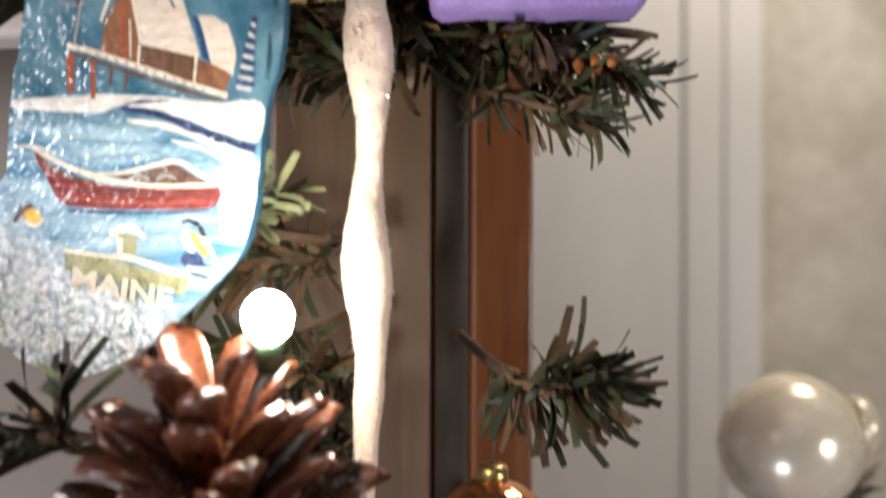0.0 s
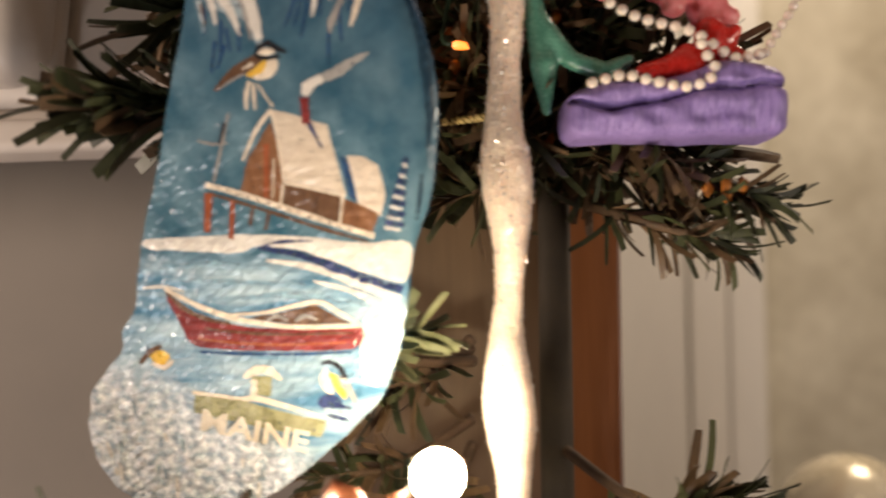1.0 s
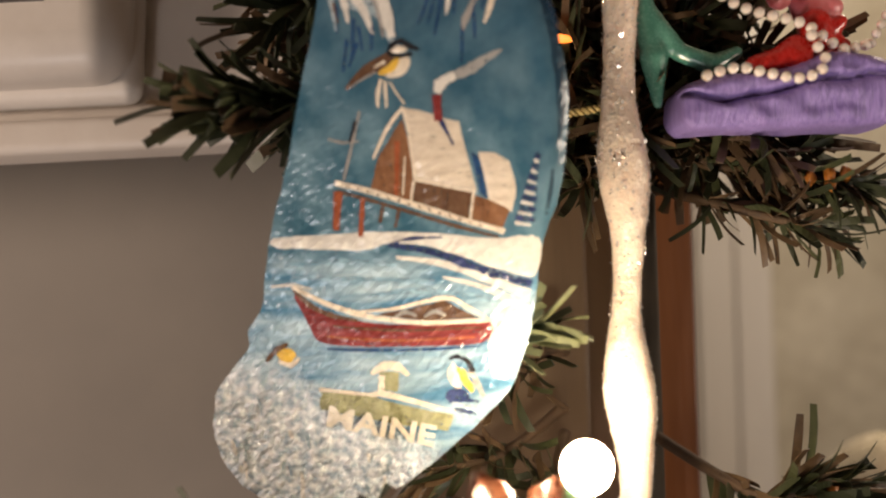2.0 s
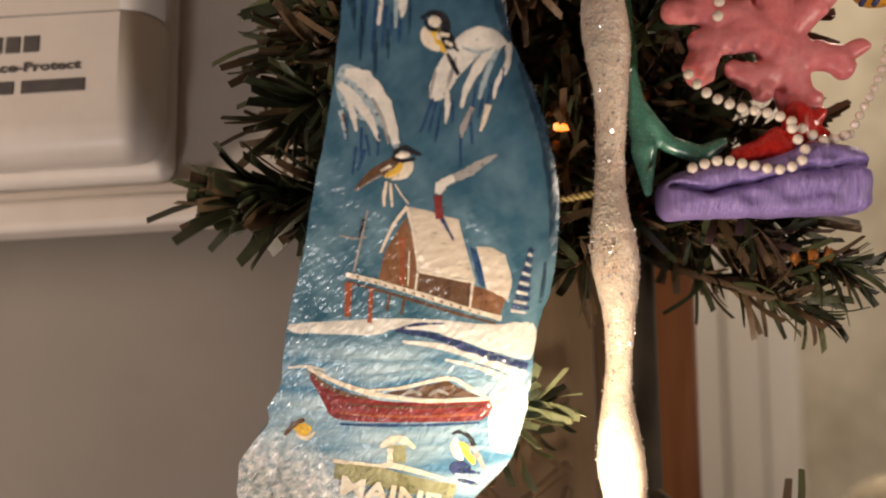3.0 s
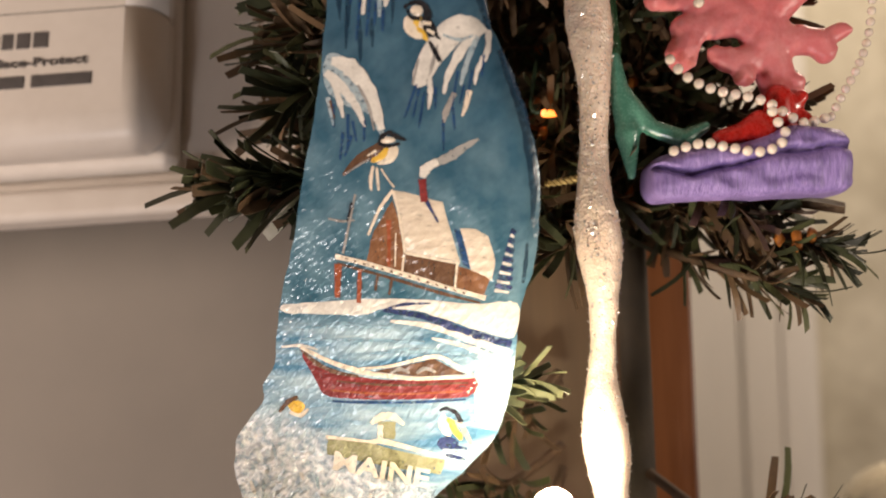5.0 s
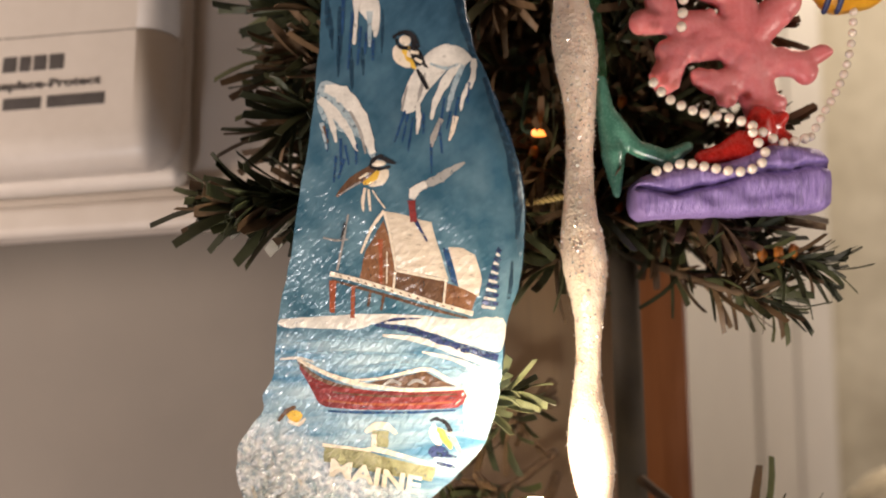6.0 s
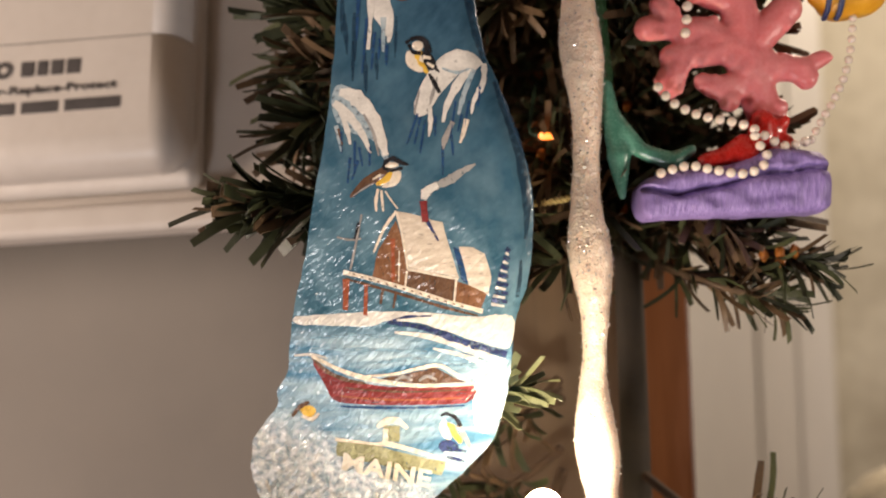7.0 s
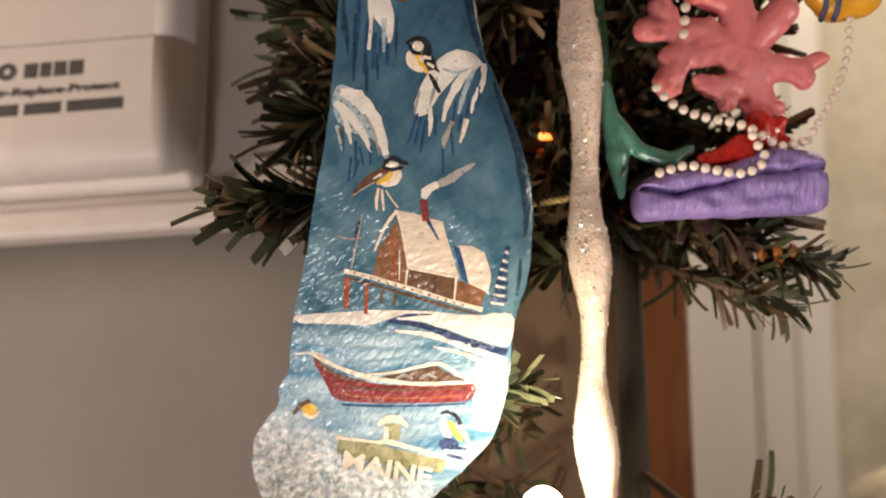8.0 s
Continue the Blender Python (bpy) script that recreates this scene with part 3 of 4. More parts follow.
def inside(pts, ring):
    q, a = np.array(pts), np.array(ring)
    b = np.roll(a, -1, 0)
    hit = np.zeros(len(q), bool)
    for (x0, y0), (x1, y1) in zip(a, b):
        if y0 != y1:
            hit ^= ((y0 > q[:, 1]) != (y1 > q[:, 1])) & (q[:, 0] < (x1 - x0) * (q[:, 1] - y0) / (y1 - y0) + x0)
    return hit


def sheet(ring, step, seed=0):
    """Triangles that fill a ring of millimetre points, with a jittered grid inside."""
    r = np.random.RandomState(seed)
    a = np.array([tuple(p) for p in ring])
    lo, hi = a.min(0), a.max(0)
    g = np.stack(np.meshgrid(np.arange(lo[0], hi[0], step), np.arange(lo[1], hi[1], step)), -1).reshape(-1, 2)
    g = g + r.uniform(-0.3, 0.3, g.shape) * step
    if len(g):
        g = g[inside(g, a)]
    if len(g):
        g = g[edge_distance(g, a) > step * 0.45]
    n = len(a)
    from mathutils import geometry
    vs = [Vector(p) for p in a] + [Vector(p) for p in g]
    res = geometry.delaunay_2d_cdt(vs, [(i, (i + 1) % n) for i in range(n)], [], 1, 1e-5)
    return res[0], res[2]


def relief(x, y):
    """Height of the painted face in millimetres."""
    h = 0.42 * noise.noise((x * 0.09, y * 0.09, 0.5))
    toe = min(1.0, max(0.0, (-0.55 * x - y - 62) / 30))
    return h + toe * 0.8 * noise.noise((x * 0.22, y * 0.22, 9.0))


def soft_rim(e, pts):
    """A crisp edge all round, but a broad roll-off down the heel side."""
    q = np.array(pts)
    heel = np.clip((q[:, 0] - 12) / 8, 0, 1) * np.clip((q[:, 1] + 34) / 14, 0, 1)
    R, fall = 1.6 + 4.4 * heel, 0.02 + 2.2 * heel
    return -fall * (1 - np.minimum(e, R) / R) ** 2


def round_off(e, R=2.6):
    s = 1 - np.minimum(e, R) / R
    return R * (np.sqrt(np.maximum(0, 1 - s * s)) - 1)


def face_height(pts):
    drop = soft_rim(edge_distance(pts, OUT_A), pts)
    return [float(d) + relief(x, y) for d, (x, y) in zip(drop, pts)]


OUT_A = [tuple(p) for p in OUT]
vs2, tris = sheet(OUT, 0.9, 1)
top = face_height([tuple(v) for v in vs2])
edge = edge_distance([tuple(v) for v in vs2], OUT_A)
vs = [(v.x * MM, v.y * MM, h * MM) for v, h in zip(vs2, top)]
back = [(v.x * MM, v.y * MM, (-11.0 - float(d)) * MM) for v, d in zip(vs2, round_off(edge, 4.0))]
n = len(vs)
sides = [[i + n for i in reversed(t)] for t in tris]
count = {(t[i], t[(i + 1) % len(t)]) for t in tris for i in range(len(t))}
sides += [[b, a, a + n, b + n] for a, b in sorted(count) if (b, a) not in count]
for name, points, faces, mat in (("body", vs, [list(t) for t in tris], P_STOCKING), ("back", vs + back, sides, P_SIDE)):
    me = bpy.data.meshes.new(name)
    me.from_pydata(points, [], faces)
    me.polygons.foreach_set("use_smooth", [name == "body" or len(f) == 3 for f in faces])
    me.materials.append(mat)
    ob = new(name, me)
    ob.parent = stocking


def dab(name, mat, ring, lift=0.28, step=1.2, rough_edge=0.45, seed=1, label="", curve=True):
    """A patch of thick paint on the face."""
    pts = smooth_path([(a, b, 0) for a, b in ring], 4, True) if curve else [p for a, b in zip(ring, ring[1:] + ring[:1]) for p in (Vector((*a, 0)), Vector((*a, 0)).lerp(Vector((*b, 0)), 0.33), Vector((*a, 0)).lerp(Vector((*b, 0)), 0.67))]
    pts = [Vector((p.x + rough_edge * noise.noise((p.x * 0.9, p.y * 0.9, seed)), p.y + rough_edge * noise.noise((p.x * 0.9, p.y * 0.9, seed + 5)))) for p in pts]
    v2, t2 = sheet(pts, step, seed)
    h = face_height([tuple(v) for v in v2])
    e = edge_distance([tuple(v) for v in v2], [tuple(p) for p in pts])
    me = bpy.data.meshes.new(name)
    me.from_pydata([(v.x * MM, v.y * MM, (z + (0.05 + 0.3 * lift if d > 0.05 else 0.02)) * MM) for v, z, d in zip(v2, h, e)], [], [list(t) for t in t2])
    me.polygons.foreach_set("use_smooth", [True] * len(me.polygons))
    me.materials.append(mat)
    ob = new(name, me)
    ob.parent = stocking
    return tagged(ob, label=label)


def stroke(name, mat, pts, widths, lift=0.4, label=""):
    """One brush stroke: a low ridge of paint along a line, with a width at each point."""
    path = smooth_path([(a, b, 0) for a, b in pts], 5)
    m = len(path)
    ws = np.interp(np.linspace(0, 1, m), np.linspace(0, 1, len(widths)), widths)
    rows = []
    for i, p in enumerate(path):
        d = (path[min(i + 1, m - 1)] - path[max(i - 1, 0)]).normalized()
        s = Vector((-d.y, d.x, 0))
        w = ws[i] * (1 + 0.45 * noise.noise((p.x * 1.3, p.y * 1.3, 2)))
        rows.append([(p + s * w * k / 2).to_2d() for k in (-1, -0.5, 0, 0.5, 1)])
    flat = [tuple(q) for row in rows for q in row]
    h = face_height(flat)
    prof = (0.0, 0.8, 1.0, 0.8, 0.0)
    verts = [(q[0] * MM, q[1] * MM, (z + 0.05 + 0.3 * lift * (0.88 + 0.12 * prof[i % 5])) * MM) for i, (q, z) in enumerate(zip(flat, h))]
    faces = [(5 * i + k, 5 * i + k + 1, 5 * i + k + 6, 5 * i + k + 5) for i in range(m - 1) for k in range(4)]
    me = bpy.data.meshes.new(name)
    me.from_pydata(verts, [], [f[::-1] for f in faces])
    me.polygons.foreach_set("use_smooth", [True] * len(me.polygons))
    me.materials.append(mat)
    ob = new(name, me)
    ob.parent = stocking
    return tagged(ob, label=label)


# sky boughs heavy with snow
dab("snow_bough", P_PALE, [(-17.4, 53.2), (-12.3, 51.1), (-6.1, 43.9), (-3.5, 33.3), (-4.4, 29), (-7.4, 35.3), (-13.4, 38.3), (-18.5, 42), (-19.7, 48.2)], 0.2)
stroke("snow_stroke", P_WHITE, [(-17, 51), (-12, 49), (-7, 42), (-4.2, 31)], [2.5, 4.5, 3.6, 2.2])
stroke("snow_stroke", P_WHITE, [(-19, 48), (-15, 44), (-11, 38), (-9, 32)], [2, 3, 2, 0.8])
stroke("snow_stroke", P_WHITE, [(-17, 45), (-15.5, 39), (-15, 35)], [1.6, 1.6, 0.6])
stroke("snow_stroke", P_GREY, [(-10, 44), (-7.4, 38), (-6.4, 31)], [0.8, 1.2, 0.5])
stroke("snow_stroke", P_PALE, [(-19, 41), (-18.2, 36), (-18, 33)], [1.6, 1.2, 0.5])
for a, b in (((-17.5, 39), (-18, 32.5)), ((-13.5, 36), (-14.5, 26)), ((-12.4, 34), (-11.8, 28)), ((-15.4, 31), (-17, 23)), ((-13.0, 30), (-15.5, 24)), ((-9, 34), (-9.6, 28))):
    stroke("twig_stroke", P_DARK, [a, b], [0.9, 0.5])
stroke("twig_stroke", P_BROWN_D, [(-18.7, 40), (-17.6, 35)], [1.4, 0.6])
dab("snow_bough", P_WHITE, [(5.6, 43.1), (7.6, 50.5), (13.4, 58), (19, 61), (24, 60), (26.4, 57), (21, 54.6), (14.5, 49), (9.1, 42.9)], 0.3)
stroke("snow_stroke", P_WHITE, [(26.5, 57.5), (21, 53), (16, 45.5), (14.2, 40)], [2.5, 2.6, 1.8, 0.7])
stroke("snow_stroke", P_WHITE, [(27.5, 56.5), (27, 51), (24, 46), (23, 42)], [1.6, 1.8, 1.4, 0.5])
stroke("snow_stroke", P_PALE, [(24.5, 55), (21.5, 49), (19, 42)], [1.4, 1.8, 0.6])
stroke("snow_stroke", P_WHITE, [(10, 47), (10.5, 41), (9.6, 36)], [1.8, 1.5, 0.6])
stroke("snow_stroke", P_GREY, [(17.2, 40), (14.5, 35), (13.6, 32)], [1.4, 1.6, 0.7])
stroke("snow_stroke", P_CREAM, [(21.5, 40.5), (20.2, 36.5), (19, 33.5)], [1.5, 1.3, 0.6])
for a, b in (((6.6, 43), (3.5, 36)), ((7.4, 42), (5, 34)), ((8.8, 41), (6.5, 31)), ((12, 42), (11.5, 36)), ((18.5, 46), (16, 35)), ((16.5, 36), (16.6, 30)), ((22.5, 46), (20.6, 38)),
             ((13.6, 33), (13, 24)), ((20, 42), (18.5, 37)), ((4.5, 38), (2.6, 34)), ((26, 50), (25, 44))):
    stroke("twig_stroke", P_DARK, [a, b], [0.8, 0.45])
dab("snow_bough", P_WHITE, [(-5.5, 88), (-1, 86), (0.8, 77.7), (1.5, 71), (-0.3, 64.5), (-2.2, 69), (-5, 74)], 0.3)
stroke("snow_stroke", P_WHITE, [(-4.6, 84), (-5.4, 72), (-7.0, 63)], [2.4, 1.6, 0.9])
stroke("snow_stroke", P_PALE, [(-1.5, 72), (-2.4, 62)], [1.8, 0.7])
for a, b in (((-6.5, 72), (-9.5, 56)), ((-4.5, 68), (-6.5, 57)), ((-3, 66), (-4, 60)), ((-8.6, 78), (-10.2, 66)), ((-1.2, 64), (-1.8, 58))):
    stroke("twig_stroke", P_DARK, [a, b], [1.0, 0.5])
stroke("snow_stroke", P_PALE, [(15, 56), (19.5, 54.4), (23.5, 55.4)], [0.5, 1.0, 0.5])
stroke("snow_stroke", P_GREY, [(13.4, 53.5), (11.6, 48.5), (9.6, 43.5)], [0.5, 1.1, 0.5])
stroke("snow_stroke", P_GREY, [(7.8, 50), (6.4, 46), (5.6, 43)], [0.4, 0.8, 0.4])
for a, b, w in (((-13.2, 74), (-13.6, 62), 1.6), ((-10.2, 74), (-11.4, 60), 1.8), ((-8, 62), (-8.8, 50), 1.5), ((-4.6, 62), (-5, 54), 1.2), ((-13.4, 80), (-14.6, 68), 1.5), ((-11.4, 66), (-12.6, 54), 1.2), ((2.4, 72), (1.0, 60), 1.2)):
    stroke("shade_stroke", P_SHADE, [a, b], [w * 0.4, w, w * 0.3], 0.1)
# shade of the rolled heel edge, put on as dark strokes
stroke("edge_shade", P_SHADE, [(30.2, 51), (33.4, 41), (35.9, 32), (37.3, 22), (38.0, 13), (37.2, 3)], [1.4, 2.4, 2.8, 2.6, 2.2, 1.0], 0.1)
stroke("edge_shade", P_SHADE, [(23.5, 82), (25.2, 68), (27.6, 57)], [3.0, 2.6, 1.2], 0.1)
# perched shapes, as plain daubs of colour
dab("pale_daub", P_CREAM, [(5.4, 61.8), (4.2, 59.9), (4.8, 57.3), (7.6, 55.4), (9.7, 55.9), (9.5, 60.5)], 0.35, 0.9, 0.08)
dab("yellow_daub", P_YELLOW, [(6.4, 61.2), (9.5, 61.3), (9.3, 59.0), (10.3, 56.7), (11.0, 54.4), (9.0, 55.6), (7.2, 58.4)], 0.5, 0.9, 0.08)
dab("black_daub", P_BLACK, [(8.8, 60.9), (11.2, 61.2), (13.3, 58.2), (14.9, 54.5), (12.0, 55.2), (9.8, 57.3)], 0.6, 0.9, 0.1)
stroke("black_daub", P_BLACK, [(4.6, 64.0), (6.2, 64.9), (8.3, 65.3), (10.6, 63.9), (11.2, 60.6)], [0.8, 1.0, 1.1, 1.9, 2.2], 0.6)
stroke("black_daub", P_BLACK, [(5.6, 63.6), (6.3, 61.4), (9.0, 60.8)], [0.9, 0.8, 1.2], 0.6)
dab("white_daub", P_CREAM, [(6.4, 63.2), (7.4, 64.4), (9.1, 64.2), (9.9, 62.9), (8.9, 61.6), (7.2, 61.9)], 0.85, 0.8, 0.05)
stroke("white_daub", P_CREAM, [(9.5, 59.7), (11.9, 59.2)], [1.1, 0.9], 0.95)
stroke("white_daub", P_CREAM, [(10.6, 57.8), (12.6, 56.5)], [0.7, 1.1], 0.95)
stroke("black_daub", P_BLACK, [(11.0, 54.6), (12.3, 52.0), (13.8, 48.8)], [0.7, 1.3, 1.0], 0.6)
dab("yellow_daub", P_YELLOW, [(-4.2, 25.6), (-2.3, 25.8), (-3.6, 23.1), (-6.9, 21.7), (-8.0, 22.6)], 0.45, 0.9, 0.08)
dab("pale_daub", P_CREAM, [(-2.5, 25.8), (0.1, 25.8), (-0.4, 23.1), (-2.7, 21.3), (-6.4, 21.3), (-3.8, 23.2)], 0.4, 0.9, 0.08)
dab("brown_daub", P_BROWN_D, [(-5.2, 27.3), (-4.2, 25.1), (-7.5, 22.9), (-11.9, 21.1), (-16.0, 18.5), (-16.4, 19.6), (-12.3, 23.9), (-8.4, 26.1)], 0.55, 0.9, 0.15)
stroke("white_daub", P_CREAM, [(-6.2, 25.2), (-9.0, 23.8)], [0.8, 0.4], 0.9)
stroke("white_daub", P_GREY, [(-8.6, 22.8), (-12.6, 20.8), (-15.4, 19.2)], [0.4, 0.5, 0.3], 0.9)
stroke("black_daub", P_BLACK, [(2.6, 27.7), (0.2, 28.6), (-2.0, 30.0), (-4.2, 29.1), (-5.4, 27.2)], [0.4, 1.5, 1.3, 1.2, 1.0], 0.65)
stroke("black_daub", P_BLACK, [(-5.4, 27.2), (-2.6, 26.3), (0.8, 26.9)], [0.9, 1.0, 0.9], 0.65)
dab("white_daub", P_CREAM, [(-4.9, 28.1), (-3.3, 29.0), (-0.9, 28.5), (-0.5, 27.6), (-2.5, 27.0), (-4.3, 27.2)], 0.9, 0.8, 0.05)
stroke("snow_stroke", P_CREAM, [(-7.5, 20.8), (-8.5, 17), (-8.6, 13.8)], [0.8, 1.2, 0.5])
stroke("snow_stroke", P_CREAM, [(-6.5, 20.4), (-6.5, 17), (-6.4, 13.7)], [0.6, 1.0, 0.4])
stroke("snow_stroke", P_CREAM, [(-5.3, 20), (-3.7, 17.2), (-1.8, 14.4)], [0.5, 0.5, 0.5])
dab("pale_daub", P_CREAM, [(7.6, -55.0), (6.1, -57.7), (7.1, -61.0), (9.6, -62.4), (9.4, -58.4), (8.4, -55.4)], 0.4, 0.9, 0.08)
dab("yellow_daub", P_YELLOW, [(8.4, -56.3), (10.9, -57.0), (11.9, -59.7), (13.3, -61.8), (12.5, -63.6), (10.3, -61.1), (9.2, -59.0)], 0.55, 0.9, 0.08)
stroke("black_daub", P_BLACK, [(6.8, -53.8), (9.0, -53.1), (11.8, -54.6), (13.0, -57.6)], [0.6, 1.3, 1.4, 1.6], 0.65)
stroke("grey_daub", P_GREY, [(12.2, -56.8), (13.9, -60.4), (15.8, -64.8)], [1.3, 1.9, 0.9], 0.6)
stroke("white_daub", P_CREAM, [(12.0, -58.0), (13.8, -59.2)], [0.8, 0.5], 0.9)
dab("bush", P_NAVY, [(5.6, -63.4), (8.4, -62.0), (11.6, -63.6), (10.8, -66.2), (6.4, -66.0)], 0.4, 1.0, 0.5)
dab("yellow_daub", P_YELLOW, [(-40.2, -51), (-36.6, -49.8), (-34.8, -52), (-37.6, -54.4)], 0.5, 1.0, 0.2)
stroke("black_daub", P_BROWN_D, [(-43, -53.5), (-40, -50.2), (-36.6, -48.6)], [0.8, 1.6, 1.0], 0.6)
stroke("pale_daub", P_CREAM, [(-39.6, -53.4), (-36.4, -54.6), (-33.8, -52.6)], [0.9, 1.4, 0.9], 0.6)
# hut on its jetty
dab("hut_gable", P_BROWN, [(-2.6, 10.8), (-0.8, 3.9), (-0.5, -5.7), (-2, -11.9), (-11.8, -7), (-9.2, 1.6)], 0.3, curve=False)
stroke("gable_light", P_RUST, [(-4.2, 5), (-4.6, -2), (-5.2, -9)], [1.4, 1.2, 1.0], 0.45)
stroke("gable_light", P_CREAM, [(-2.4, 1), (-3.4, -9)], [0.4, 0.4], 0.5)
dab("hut_wall", P_BROWN_D, [(-0.4, -4.6), (14.8, -8.4), (13.3, -16), (-1.4, -11.9)], 0.3, curve=False)
dab("hut_wall", P_BROWN, [(15, -9.6), (24.4, -13), (22, -19), (14.2, -16.4)], 0.3, curve=False)
dab("hut_roof", P_ROOF, [(-2.4, 13.9), (3, 12.4), (11.8, 9.2), (13.7, 0.7), (15.9, -8.5), (0, -4.8), (-0.9, 4.8)], 0.5, curve=False)
dab("hut_roof", P_ROOF, [(16.4, 1.6), (21, 1.2), (24.4, -1), (26, -8.5), (24.6, -14), (18.8, -11)], 0.45, curve=False)
dab("roof_gap", P_DARK, [(14.6, 1.4), (16.5, 0.8), (18.6, -10.4), (16.4, -9.2)], 0.35, 1.2, curve=False)
stroke("eave", P_CREAM, [(-10.6, 0.8), (-6.4, 8.6), (-2.2, 13.6)], [0.7, 0.9, 1.0], 0.6)
stroke("eave", P_CREAM, [(-2.2, 13.4), (-0.9, 4.6), (-0.2, -5)], [0.7, 0.7, 0.6], 0.75)
stroke("eave", P_CREAM, [(-0.2, -5), (15.6, -8.8)], [0.7, 0.7], 0.75)
stroke("corner_board", P_CREAM, [(14.9, -9), (13.8, -16)], [0.7, 0.6], 0.6)
stroke("corner_board", P_CREAM, [(-0.5, -5.5), (-1.7, -12)], [0.7, 0.6], 0.6)
stroke("jetty", P_CREAM, [(-21, -5.2), (-12, -7.6), (4, -13.2), (22.6, -19.4)], [1.6, 1.6, 1.5, 1.3], 0.6)
stroke("jetty_shadow", P_BROWN_D, [(-20.6, -7.4), (-10, -10.6), (6, -16.2), (21, -20.8)], [0.8, 0.9, 0.9, 0.7], 0.4)
for i in range(14):
    a = i / 13
    stroke("rail_gap", P_BROWN_D, [(-18 + a * 34, -5.7 - a * 11.6), (-17.2 + a * 34, -6.2 - a * 11.6)], [0.5, 0.4], 0.95)
for x, y, w, k in ((-20.3, -7.5, 2.0, P_RUST), (-13.9, -9.4, 1.4, P_RUST), (-8.6, -11, 0.9, P_BROWN_D), (-4.6, -12.4, 0.8, P_BROWN_D)):
    stroke("jetty_post", k, [(x, y), (x - 1.2, y - (10.2 if w > 1 else 5))], [w, w * 0.8], 0.5)
stroke("chimney", P_RED, [(6.4, 16.4), (6.6, 9.8)], [2.3, 2.3], 0.8)
stroke("chimney_shadow", P_NAVY, [(7.2, 10), (10.2, 3.6)], [1.4, 0.6], 0.75)
stroke("smoke", P_WHITE, [(6.5, 16.8), (7.8, 19.4), (11.2, 21.1)], [2.0, 2.8, 1.6], 0.3)
stroke("smoke", P_SMOKE, [(10.0, 20.6), (14.9, 22.4), (18.6, 24.6), (23.2, 26.9)], [2.4, 2.8, 2.2, 0.6], 0.2)
stroke("mast", P_GREY, [(-13.4, 13), (-16, 4), (-18.6, -4.4)], [0.5, 0.7, 0.7], 0.5)
stroke("mast", P_GREY, [(-22, 6.2), (-18, 5.2), (-14.2, 5.4)], [0.5, 0.7, 0.4], 0.5)
stroke("mast", P_BLACK, [(-14.6, 10.6), (-16.4, 5.2)], [1.0, 0.5], 0.6)
# small snowy firs
for i in range(7):
    w = 1.2 + i * 0.62
    stroke("fir_shadow", P_NAVY, [(31.6 - i * 0.6 - w / 2, 0.4 - i * 2.7), (31.6 - i * 0.6 + w / 2, -0.4 - i * 2.7)], [1.5, 1.1], 0.4)
    stroke("fir_snow", P_WHITE, [(31.4 - i * 0.6 - w / 2, -0.9 - i * 2.7), (31.4 - i * 0.6 + w / 3, -1.7 - i * 2.7)], [0.9, 0.6], 0.6)
stroke("fir_shadow", P_SHADE, [(35.4, -3.5), (34.8, -9), (33.6, -15.5)], [0.6, 1.3, 0.9], 0.3)
# snow and water
dab("snow_field", P_WHITE, [(-38.4, -19.4), (-24.1, -18.9), (-7.4, -18.6), (9, -19.7), (20, -21), (31.6, -21.4), (30.2, -31.4), (22, -29.6), (12, -26), (2, -22.6), (-8, -21.6), (-14, -23.2), (-24.6, -22.8), (-37.6, -22)], 0.25)
stroke("dark_lead", P_NAVY, [(-8, -22), (4, -24.4), (16.6, -29.4), (29.4, -33.6)], [0.9, 2.0, 2.4, 2.0], 0.5)
stroke("dark_lead", P_NAVY, [(-7.4, -21.8), (-2, -20.5), (6.3, -20.4)], [0.8, 1.0, 0.4], 0.5)
stroke("snow_stroke", P_WHITE, [(-6, -25.4), (8, -28), (28.5, -36.4)], [0.8, 2.2, 2.8], 0.35)
stroke("snow_stroke", P_WHITE, [(6, -31), (18, -34.6), (28.4, -41)], [0.6, 1.6, 3], 0.35)
stroke("snow_stroke", P_LIGHT, [(-36, -27), (-20, -26), (-6, -27.5)], [0.8, 1.6, 0.8], 0.3)
stroke("snow_stroke", P_LIGHT, [(-34, -30), (-16, -31), (4, -32)], [0.6, 1.4, 0.8], 0.3)
stroke("snow_stroke", P_WHITE, [(-40, -32.4), (-34, -32.2), (-29, -33.6)], [0.6, 1.0, 0.4], 0.3)
stroke("snow_stroke", P_LIGHT, [(-14, -35.6), (2, -34.6), (20, -37.8)], [0.8, 1.8, 1.0], 0.3)
# Snow bank in white, not pale: the bulb's burnt-out light is painted in.
dab("bulb_lit_snow_bank", P_WHITE, [(19.5, -42), (28.6, -39), (28, -48), (25.4, -55.6), (22, -60), (18, -58), (17.6, -50)], 0.2)
# red rowing boat
dab("boat_hull", P_RED, [(-33.9, -34.6), (-28.1, -39.8), (-17, -42.8), (0, -44), (17.8, -43.6), (15.6, -49.4), (-8, -50), (-26.5, -48.8), (-30.8, -43)], 0.4)
dab("boat_inside", P_BROWN_D, [(-12, -41), (-4, -39.6), (5.9, -37.4), (15.4, -42.6), (2, -43)], 0.45, 1.4, curve=False)
stroke("boat_bow", P_BROWN_D, [(-34, -33.4), (-29.6, -38), (-24, -40.8), (-17, -42.4)], [0.8, 1.4, 1.4, 0.8], 0.6)
